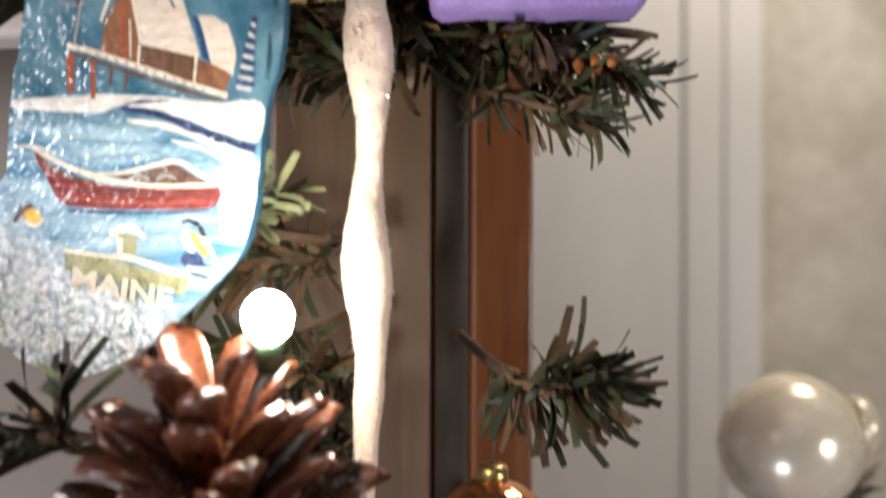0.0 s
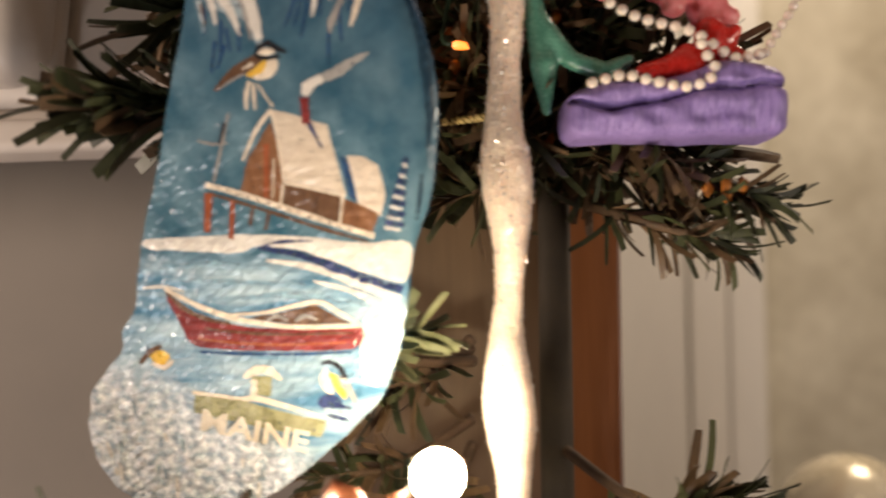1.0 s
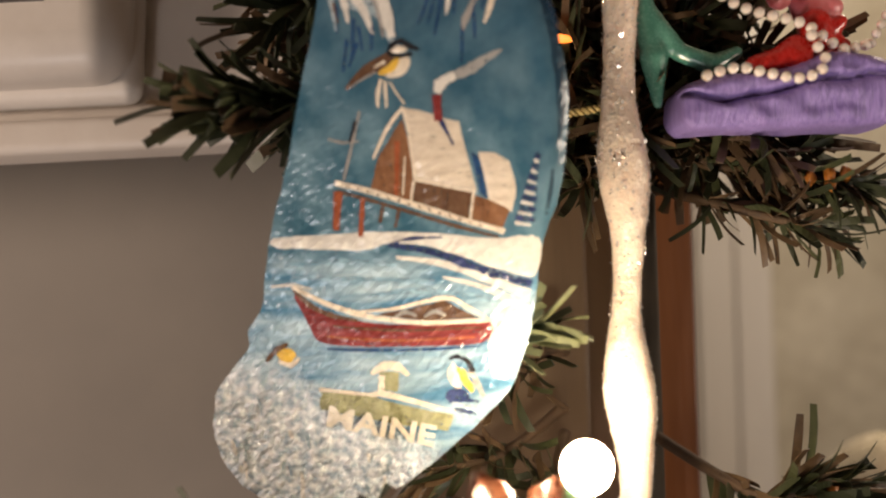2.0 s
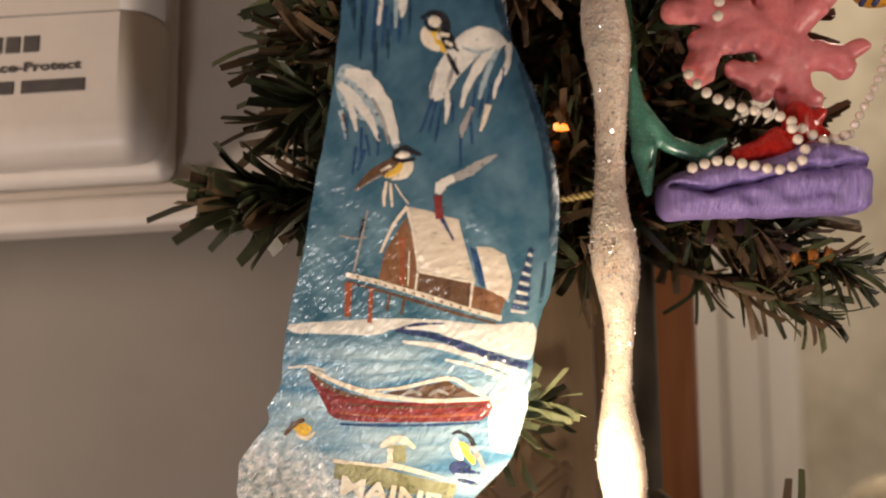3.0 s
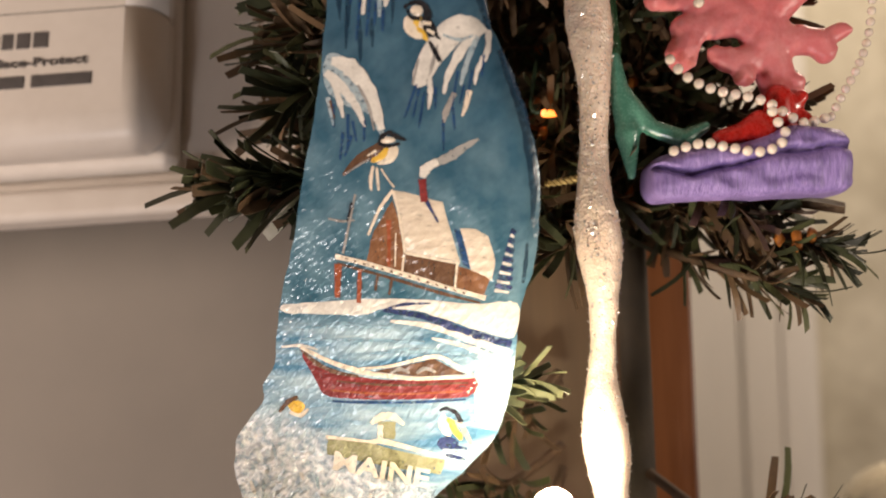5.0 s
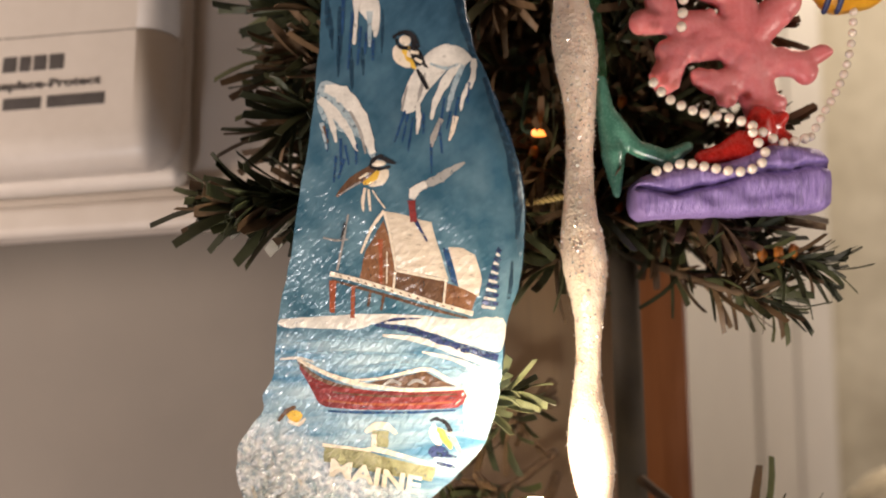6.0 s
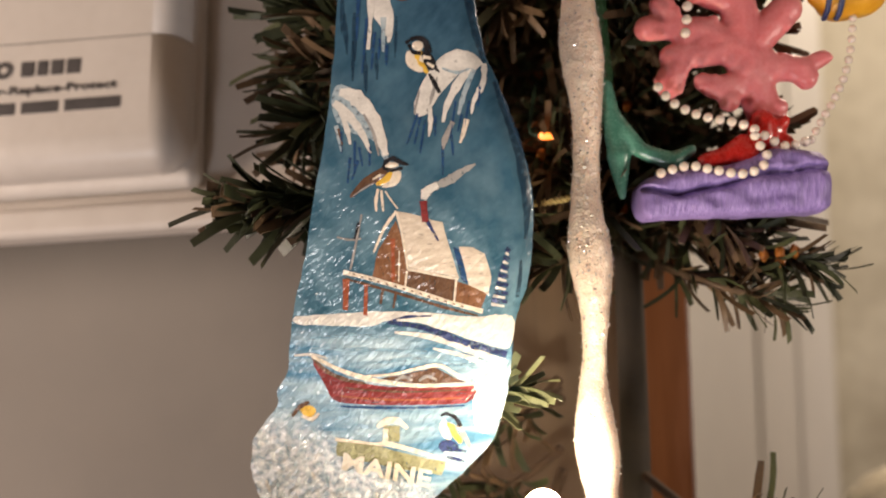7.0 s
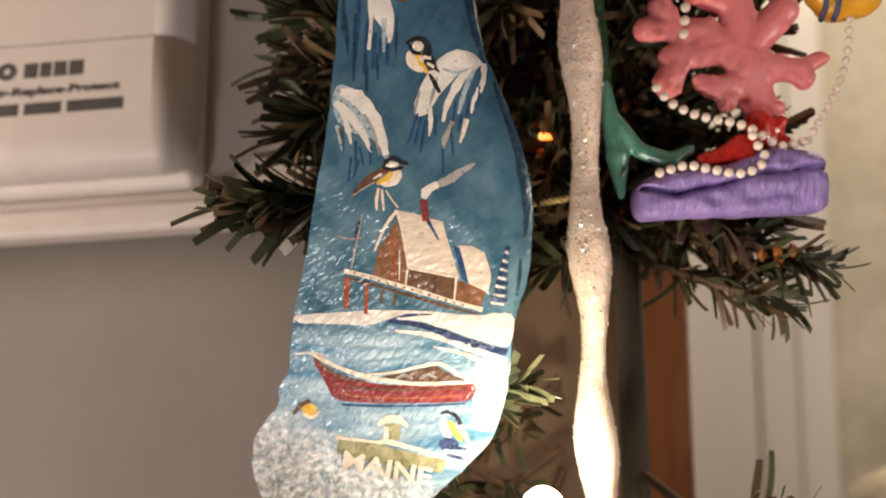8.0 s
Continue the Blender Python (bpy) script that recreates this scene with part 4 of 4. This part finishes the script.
stroke("gunwale", P_CREAM, [(-34.2, -32.6), (-26, -37.2), (-17, -40.6), (-11.1, -42), (0.9, -43.5), (18, -43.2)], [1.0, 1.5, 1.7, 1.4, 1.2, 1.0], 0.75)
stroke("gunwale", P_CREAM, [(-16.6, -40), (-7.2, -39.4), (6.3, -36.7), (12, -39.4), (18, -43.2)], [0.7, 0.9, 1.2, 1.2, 0.9], 0.75)
for x in (-4.4, 3.4):
    stroke("thwart", P_GREY, [(x - 2.8, -41.8), (x, -40.4), (x + 3, -41.6)], [0.7, 1.3, 0.7], 0.8)
stroke("hull_line", P_BROWN_D, [(-24, -43.6), (-8, -45.4), (16, -45.2)], [0.5, 0.7, 0.5], 0.6)
stroke("hull_light", P_RUST, [(-26, -46.6), (-8, -48.2), (14, -47.8)], [0.7, 0.9, 0.5], 0.6)
stroke("water_shadow", P_DARK, [(-26, -50.2), (-6, -51), (15, -50.4)], [0.7, 1.0, 0.6], 0.35)
# little building and the lettered sign
dab("sign_board", P_OLIVE, [(-28.8, -62.4), (-16.8, -63.3), (-5.6, -67), (7.6, -69.6), (5.6, -74.5), (-9.9, -72), (-29.2, -67.6)], 0.35, curve=False)
stroke("sign_snow", P_CREAM, [(-29, -61.6), (-16, -63.4), (-10, -63.6), (7.8, -69)], [0.9, 1.0, 1.8, 1.0], 0.7)
dab("cupola", P_OLIVE, [(-12.4, -56.7), (-6.8, -57.3), (-7.6, -63), (-12.8, -62.2)], 0.5, 1.2, curve=False)
stroke("cupola_roof", P_CREAM, [(-14.4, -57.4), (-10.4, -55.2), (-7, -55.8), (-4.4, -58.2)], [1.2, 2.4, 2.2, 0.9], 0.8)
stroke("cupola_light", P_CREAM, [(-11.6, -58), (-12, -62.4)], [1.6, 1.6], 0.7)
lettering("MAINE", 8.4 * MM, 0.12 * MM, P_LETTER, stocking, pose(-28.2 * MM, -72.0 * MM, 0.42 * MM, 0, 0, -12.5) @ Matrix.Diagonal((1.22, 1, 1, 1)), label="raised cream letters", bold=0.00025)
for i in range(4):
    stroke("bush", P_NAVY if i % 2 == 0 else P_PALE, [(6.2 + i * 0.8, -64.6 - i * 1.7), (14.4 - i * 0.4, -66.2 - i * 1.7)], [0.8, 1.3, 0.7], 0.5)
r1 = random.Random(5)
for i in range(46):
    x, y = r1.uniform(-56, -6), r1.uniform(-97, -52)
    if -0.55 * x - y < 84 or not inside([(x, y)], OUT_A)[0] or edge_distance([(x, y)], OUT_A)[0] < 3 or (x > -29 and -78 < y < -60):
        continue
    stroke("toe_stroke", P_PALE if i % 3 else P_WHITE, [(x, y), (x + r1.uniform(-1, 1), y - r1.uniform(2.5, 6))], [0.7, r1.uniform(1, 1.8), 0.5], 0.4)
# dark disc in place of the shaded hanging hole, and cord
bm = bmesh.new()
tube(bm, [(5.0 * MM, 80.5 * MM, -0.0005), (5.0 * MM, 80.5 * MM, 0.0005)], 4.3 * MM, 24)
part("hole_disc", bm, CONE_IN, stocking, "dark brown disc standing in for the hanging hole")
bm = bmesh.new()
tube(bm, smooth_path([(5.0 * MM, 81.5 * MM, 0.0004), (5.0 * MM, 89 * MM, 0.004), (5 * MM, 105 * MM, -0.006), (6 * MM, 118 * MM, -0.035)], 6), 0.0006, 6)
part("cord", bm, CORD, stocking, "thin gold cord")

# ---- glitter icicle ----
icicle = empty("icicle_ornament", pose(-0.0205, 0.233, 1.225, 0, -0.1, 0), "frosted white twisted icicle ornament covered in glitter", "ornament")


ICICLE = [(1.220, 0.0012), (1.243, 0.0034), (1.262, 0.0041), (1.2982, 0.0069), (1.325, 0.0037), (1.358, 0.0068), (1.389, 0.0042), (1.4266, 0.0068), (1.460, 0.0042), (1.495, 0.0060)]


def icicle_radius(z):
    """Eases from swell to waist to swell, and tapers to the lower tip."""
    for (z0, r0_), (z1, r1_) in zip(ICICLE, ICICLE[1:]):
        if z <= z1:
            u = max(0.0, (z - z0) / (z1 - z0))
            return r0_ + (r1_ - r0_) * (0.5 - 0.5 * math.cos(u * math.pi))
    return ICICLE[-1][1]


bm = bmesh.new()
rings = []
for i in range(281):
    z = 1.225 + 0.265 * i / 280
    r = icicle_radius(z)
    wx, wy = 0.0007 * math.sin(z * 95), 0.0007 * math.cos(z * 95)
    ring = []
    for k in range(40):
        a = k * math.tau / 40
        q = r * (1 + 0.05 * math.cos(2 * a + z * 190)) + 0.00022 * noise.noise((math.cos(a) * 4, math.sin(a) * 4, z * 900)) + 0.0003 * noise.noise((math.cos(a) * 1.5, math.sin(a) * 1.5, z * 260))
        ring.append(bm.verts.new((wx + q * math.cos(a), wy + q * math.sin(a), z - 1.225)))
    rings.append(ring)
for u, v in zip(rings, rings[1:]):
    for k in range(40):
        bm.faces.new((u[k], u[(k + 1) % 40], v[(k + 1) % 40], v[k]))
bm.faces.new(rings[0][::-1])
bm.faces.new(rings[-1])
part("shaft", bm, ICE, icicle)
r2 = random.Random(3)
vs, fs = [], []
for i in range(2800):
    z = r2.uniform(1.235, 1.485)
    a = r2.uniform(0, math.tau)
    n = Vector((math.cos(a), math.sin(a), 0))
    c = n * (icicle_radius(z) * (1 + 0.05 * math.cos(2 * a + z * 190)) + 0.00030) + Vector((0.0007 * math.sin(z * 95), 0.0007 * math.cos(z * 95), z - 1.225))
    w = (n + Vector([r2.uniform(-0.8, 0.8) for _ in range(3)])).normalized()
    u = w.orthogonal().normalized()
    v = w.cross(u)
    s = r2.uniform(0.00016, 0.00036) * (1.9 if r2.random() < 0.12 else 1.0)
    b = len(vs)
    vs += [c + (u * math.cos(k * math.tau / 6) + v * math.sin(k * math.tau / 6)) * s for k in range(6)]
    fs.append([b + k for k in range(6)])
me = bpy.data.meshes.new("glitter")
me.from_pydata(vs, [], fs)
me.materials.append(FLAKE)
ob = new("glitter", me)
ob.parent = icicle
tagged(ob, "silvery glitter flakes", kind="stuff")
bm = bmesh.new()
tube(bm, smooth_path([(0, 0, 0.262), (0.001, 0.004, 0.275), (0.008, 0.03, 0.285), (0.018, 0.06, 0.275)], 6), 0.0005, 6)
part("hook", bm, CORD, icicle, "thin gold hook")

# ---- string lights ----


def bulb(name, place, radius, mat, up, label, long=1.0):
    """A lit berry bulb in its socket, on a bit of wire."""
    thing = empty(name, Matrix.Translation(place) @ direction_matrix(Vector(up).normalized(), 0), label, "string light", "string lights")
    bm = bmesh.new()
    bmesh.ops.create_uvsphere(bm, u_segments=20, v_segments=12, radius=radius)
    for v in bm.verts:
        v.co.z *= long if v.co.z > 0 else 1.15
    part("globe", bm, mat, thing, "glowing globe")
    bm = bmesh.new()
    tube(bm, [(0, 0, -radius * 0.92), (0, 0, -radius * 1.2), (0, 0, -radius * 2.6)], [radius * 0.62, radius * 0.7, radius * 0.55], 12)
    part("socket", bm, SOCKET, thing, "dark green socket")
    bm = bmesh.new()
    tube(bm, smooth_path([(0, 0, -radius * 2.5), (0.002, 0.004, -radius * 4), (0.01, 0.02, -radius * 5)], 5), 0.0009, 6)
    part("wire", bm, SOCKET, thing, "dark green wire")
    return thing


bulb("string_light", (-0.0420, 0.1960, 1.2840), 0.0061, BULB, (0.1, -0.5, 0.8), "glowing warm white string light bulb beside the stocking")
bulb("string_light", (-0.0325, 0.258, 1.4015), 0.0014, BULB_AMBER, (0.9, -0.25, -0.15), "small glowing amber light deep in the needles", 3.2)

# ---- pine cone ----
cone = empty("pine_cone", pose(-0.0535, 0.206, 1.2070, 10, -3, 0), "glossy reddish brown open pine cone hanging in the tree", "pine cone")
bm = bmesh.new()
tube(bm, [(0, 0, -0.012), (0, 0, 0.0), (0, 0, 0.02), (0, 0, 0.04), (0, 0, 0.052)], [0.010, 0.014, 0.012, 0.008, 0.002], 12)
part("core", bm, CONE_IN, cone, "dark core")


def scale_mesh(seed):
    """A spoon-shaped cone scale with a thick rounded tip."""
    r = random.Random(seed)
    bm = bmesh.new()
    rows, n = [], 9
    for i in range(n + 1):
        s = i / n
        w = 0.0022 + 0.0026 * math.sin(min(1, s * 1.1) * math.pi * 0.58) if s < 0.85 else 0.0047 * math.sqrt(max(0.02, 1 - ((s - 0.85) / 0.152) ** 2))
        c = Vector((0, 0.0075 * s * s, 0.030 * s))
        row = []
        for k in range(7):
            t = k / 3 - 1
            row.append(c + Vector((w * t, 0.0026 * (1 - t * t) * (0.4 + 0.6 * s), 0.0006 * r.uniform(-1, 1) * s)))
        rows.append(row)
    th = Vector((0, 0.0014, 0))
    top = [[bm.verts.new(p - th * (0.6 + 0.6 * i / n)) for p in row] for i, row in enumerate(rows)]
    bot = [[bm.verts.new(p + th * 0.4) for p in row] for row in rows]
    for g, flip in ((top, False), (bot, True)):
        for u, v in zip(g, g[1:]):
            for k in range(6):
                f = (u[k], u[k + 1], v[k + 1], v[k])
                bm.faces.new(f[::-1] if flip else f)
    for i in range(n):
        bm.faces.new((top[i][0], top[i + 1][0], bot[i + 1][0], bot[i][0]))
        bm.faces.new((top[i + 1][6], top[i][6], bot[i][6], bot[i + 1][6]))
    for k in range(6):
        bm.faces.new((top[n][k], top[n][k + 1], bot[n][k + 1], bot[n][k]))
    for f in bm.faces:
        f.smooth = True
    me = bpy.data.meshes.new("scale")
    bm.to_mesh(me)
    bm.free()
    me.materials.append(CONE)
    return me


SCALES = [scale_mesh(k) for k in range(4)]
r3 = random.Random(9)
for i in range(50):
    s = i / 49
    a = i * 2.39996
    h = -0.010 + 0.058 * s
    lift = 0.62 + 0.75 * s
    out = Vector((math.cos(a), math.sin(a), 0))
    d = out * math.cos(lift) + Vector((0, 0, math.sin(lift)))
    side = Vector((0, 0, 1)).cross(out)
    nrm = d.cross(side)
    m = Matrix((side, -nrm, d)).transposed().to_4x4()
    m.translation = out * (0.009 * (1 - s) + 0.002) + Vector((0, 0, h))
    ob = new("scale", SCALES[i % 4])
    ob.parent = cone
    k = (1.34 - 0.40 * s) * r3.uniform(0.92, 1.08)
    ob.matrix_basis = m @ Matrix.Diagonal((k * 1.2, k * 1.05, k * 1.0, 1)) @ pose(0, 0, 0, r3.uniform(-8, 8), r3.uniform(-8, 8), 0)

# ---- reef ornament: purple rock, pink coral, green tail, beads ----
reef = empty("reef_ornament", pose(0.0262, 0.240, 1.369, 0, 2.0, 0), "resin sea ornament with purple rock, pink coral and pearl beads", "ornament")
K = 0.000191


def lumps(name, mat, capsules, label, voxel=0.0007, swell=1.0, knobs=0):
    """Rounded limbs merged into one body. Each limb: two ends and two radii."""
    bm = bmesh.new()
    for (x0, y0, z0), (x1, y1, z1), r0_, r1_ in capsules:
        for i in range(12):
            s = i / 11
            bmesh.ops.create_icosphere(bm, subdivisions=2, radius=(r0_ + (r1_ - r0_) * s) * K * swell,
                                       matrix=Matrix.Translation((K * (x0 + (x1 - x0) * s), K * (y0 + (y1 - y0) * s), K * (z0 + (z1 - z0) * s))))
    if knobs:
        q = random.Random(knobs)
        for _ in range(knobs):
            (x0, y0, z0), (x1, y1, z1), r0_, r1_ = q.choice(capsules)
            s, a = q.random(), q.uniform(0, math.tau)
            rr = (r0_ + (r1_ - r0_) * s) * swell
            bmesh.ops.create_icosphere(bm, subdivisions=2, radius=q.uniform(0.28, 0.5) * rr * K,
                                       matrix=Matrix.Translation((K * (x0 + (x1 - x0) * s + rr * 0.8 * math.cos(a)), K * (y0 - rr * 0.55), K * (z0 + (z1 - z0) * s + rr * 0.8 * math.sin(a)))))
    ob = part(name, bm, mat, reef, label)
    mod = ob.modifiers.new("merge", "REMESH")
    mod.mode, mod.voxel_size, mod.use_smooth_shade = "VOXEL", voxel, True
    sm = ob.modifiers.new("soften", "SMOOTH")
    sm.iterations = 10
    return ob


bm = bmesh.new()
nx, nr = 110, 112
rings = []
for i in range(nx + 1):
    s = i / nx
    x = -157 + 324 * s
    end = min(1, s / 0.05, (1 - s) / 0.05) ** 0.5
    upper = 66 + 44 * min(1, s * 1.4) + 5 * math.sin(s * 11)
    ring = []
    for k in range(nr):
        # even steps round a rounded oblong
        q = 8 * k / nr
        c = max(-1, min(1, abs((q + 4) % 8 - 4) - 2))
        n_ = max(-1, min(1, abs((q + 2) % 8 - 4) - 2))
        r = (abs(c) ** 4.4 + abs(n_) ** 4.4) ** (-1 / 4.4)
        c, n_ = c * r, n_ * r
        y = c * 62 * (0.75 + 0.25 * end)
        zz = n_
        z = 40 + (zz * (upper - 40) if zz > 0 else zz * 42) * (0.6 + 0.4 * end)
        groove = math.exp(-abs((z - (np.interp(s, (0, 0.2, 0.4, 0.57, 1), (52, 40, 50, 68, 78)) + 2 * math.sin(s * 23))) / 4.5) ** 1.5) * 26 if c < 0 else 0
        y = y + (groove if c < 0 else 0) + 6 * noise.noise((x * 0.03, z * 0.05, 1)) + 2.4 * noise.noise((x * 0.25, z * 0.03, 4))
        ring.append(bm.verts.new((x * K, y * K, (z + 0.035 * x + 4 * noise.noise((x * 0.02, c, 7))) * K)))
    rings.append(ring)
for u, v in zip(rings, rings[1:]):
    for k in range(nr):
        bm.faces.new((u[k], u[(k + 1) % nr], v[(k + 1) % nr], v[k]))
bm.faces.new(rings[0][::-1])
bm.faces.new(rings[-1])
bmesh.ops.recalc_face_normals(bm, faces=bm.faces)
part("rock", bm, PURPLE, reef, "ridged purple rock base")
lumps("coral", CORAL, [((76, 20, 125), (60, 20, 200), 24, 27), ((60, 20, 200), (25, 12, 290), 28, 32), ((25, 12, 290), (-45, 5, 330), 30, 24), ((-45, 5, 330), (-110, 0, 335), 24, 18),
                      ((-110, 0, 335), (-149, -5, 334), 17, 20), ((-108, 0, 340), (-121, 0, 376), 17, 21), ((0, 5, 300), (-70, 0, 286), 24, 19), ((-70, 0, 286), (-106, -4, 284), 18, 19),
                      ((-85, 0, 280), (-109, -4, 245), 17, 22), ((-109, -4, 245), (-110, -4, 230), 22, 19), ((40, 10, 245), (-33, -6, 228), 21, 17), ((-10, 0, 222), (-4, -8, 203), 16, 16),
                      ((-33, -6, 228), (-50, -6, 238), 16, 15), ((25, 12, 300), (15, 5, 380), 30, 27), ((15, 5, 380), (-60, 0, 410), 25, 24), ((40, 12, 310), (100, 8, 370), 28, 25),
                      ((50, 10, 270), (125, 2, 262), 23, 20), ((125, 2, 262), (161, 0, 282), 14, 13), ((122, 2, 262), (132, 0, 244), 17, 17)], "bumpy pink branching coral", 0.0008, 1.2, 110).location.x = 11 * K
lumps("red_shape", RED, [((30, -20, 112), (-45, -30, 98), 24, 12), ((30, -20, 112), (42, -30, 84), 24, 12), ((25, -22, 128), (0, -26, 112), 18, 16), ((62, -10, 140), (60, -15, 165), 26, 24),
                         ((80, -10, 150), (98, -16, 168), 16, 12), ((85, -10, 140), (105, -14, 132), 14, 12)], "plain glossy red rounded shape")
lumps("yellow_shape", YELLOW, [((208, 20, 392), (250, 20, 402), 42, 44), ((168, 20, 396), (208, 20, 392), 16, 38)], "plain yellow rounded shape")
bm = bmesh.new()
for x in (176, 198):
    tube(bm, [(x * K, (20 - 46 * math.cos(q)) * K, (392 + 44 * math.sin(q)) * K) for q in [-1.2 + 0.2 * j for j in range(13)]], 5 * K, 6)
part("stripe", bm, NAVY, reef, "navy blue stripes")
lumps("tail", TAIL_DARK, [((-232, 20, 420), (-226, 10, 330), 26, 24), ((-226, 10, 330), (-215, 0, 245), 24, 20)], "dark green glittery tail")
lumps("fluke", TAIL, [((-218, 0, 245), (-203, -2, 185), 19, 18), ((-203, -2, 185), (-188, -4, 110), 18, 20), ((-188, -4, 110), (-182, -6, 38), 23, 8), ((-203, -2, 180), (-150, -6, 118), 19, 15),
                      ((-150, -6, 118), (-98, -10, 98), 15, 17), ((-98, -10, 98), (-62, -10, 118), 17, 11)], "glossy sea green tail fin", 0.0006)
bm = bmesh.new()
bmesh.ops.create_uvsphere(bm, u_segments=14, v_segments=8, radius=1.0)
for f in bm.faces:
    f.smooth = True
BEAD = bpy.data.meshes.new("pearl")
bm.to_mesh(BEAD)
bm.free()
BEAD.materials.append(PEARL)


def strand(points, radius, gap, y=0.0):
    path = smooth_path([(a * K, b * K, c * K) for a, b, c in points], 12)
    left = 0.0
    for p, q in zip(path, path[1:]):
        d = (q - p).length
        while left < d:
            ob = new("pearl", BEAD)
            ob.parent = reef
            ob.matrix_basis = Matrix.Translation(p.lerp(q, left / d)) @ Matrix.Diagonal((radius * K,) * 3).to_4x4()
            left += gap * K
        left -= d


strand([(-127, -46, 222), (-100, -48, 193), (-55, -48, 172), (0, -50, 160), (32, -50, 150), (70, -45, 128), (95, -40, 120), (140, -30, 132)], 8.6, 20.5)
strand([(140, -30, 132), (165, -20, 172), (190, -10, 210), (212, 0, 255), (225, 5, 310), (232, 10, 400)], 7.2, 19)
strand([(-125, -58, 72), (-80, -60, 84), (-40, -60, 78), (10, -62, 70), (45, -60, 82), (55, -55, 105), (40, -52, 125), (34, -52, 146)], 8.6, 20)
strand([(-80, -45, 430), (-76, -48, 370), (-80, -46, 310)], 9, 23)
bm = bmesh.new()
tube(bm, smooth_path([(40 * K, 10 * K, 440 * K), (42 * K, 60 * K, 520 * K), (20 * K, 200 * K, 560 * K)], 6), 0.0006, 6)
part("cord", bm, CORD, reef, "thin gold cord")

# ---- glass ball on its own low branch ----
branch([(TX, TY, 1.16), (0.10, 0.385, 1.150), (0.19, 0.462, 1.158), (0.24, 0.50, 1.165)], 90, 1.0, 77, single=False, start=0.3, size=0.8)
ball = empty("glass_ball", pose(0.185, 0.460, 1.199, 0, 76, 0), "pearly champagne glass ball ornament", "ornament")
bm = bmesh.new()
bmesh.ops.create_uvsphere(bm, u_segments=48, v_segments=28, radius=0.037)
part("globe", bm, BALL, ball)
bm = bmesh.new()
tube(bm, [(0, 0, 0.034), (0, 0, 0.044), (0, 0, 0.045)], [0.017, 0.015, 0.006], 20)
part("cap", bm, BALL, ball, "pearly champagne cap")

# ---- copper ball low in the tree ----
copper = empty("copper_ball", pose(0.017, 0.274, 1.207), "small shiny copper glass ball ornament below the twig", "ornament")
bm = bmesh.new()
bmesh.ops.create_uvsphere(bm, u_segments=40, v_segments=24, radius=0.019)
for v in bm.verts:
    a = math.atan2(v.co.y, v.co.x)
    v.co *= 1 + 0.035 * math.cos(10 * a) * (1 - (v.co.z / 0.019) ** 2)
part("globe", bm, COPPER, copper)
bm = bmesh.new()
tube(bm, [(0, 0, 0.017), (0, 0, 0.023), (0, 0, 0.0235)], [0.0055, 0.005, 0.002], 16)
part("cap", bm, GOLD, copper, "gold metal cap")
bm = bmesh.new()
tube(bm, smooth_path([(0, 0, 0.023), (0.001, 0, 0.032), (0.003, -0.004, 0.043), (0.002, -0.002, 0.056)], 6), 0.0005, 6)
part("hook", bm, STEM, copper, "thin wire hook")

# ---- twisted cord behind the icicle ----
rope = empty("twisted_cord", pose(-0.0470, 0.252, 1.3764), "pale gold twisted cord between the stocking and the icicle", "cord")
for k in range(2):
    bm = bmesh.new()
    tube(bm, [(0.032 * i / 60, 0.0007 * math.cos(i * 0.9 + k * math.pi), 0.004 * (i / 60) ** 2 + 0.0007 * math.sin(i * 0.9 + k * math.pi)) for i in range(61)], 0.0007, 7)
    part("strand", bm, CORD, rope)
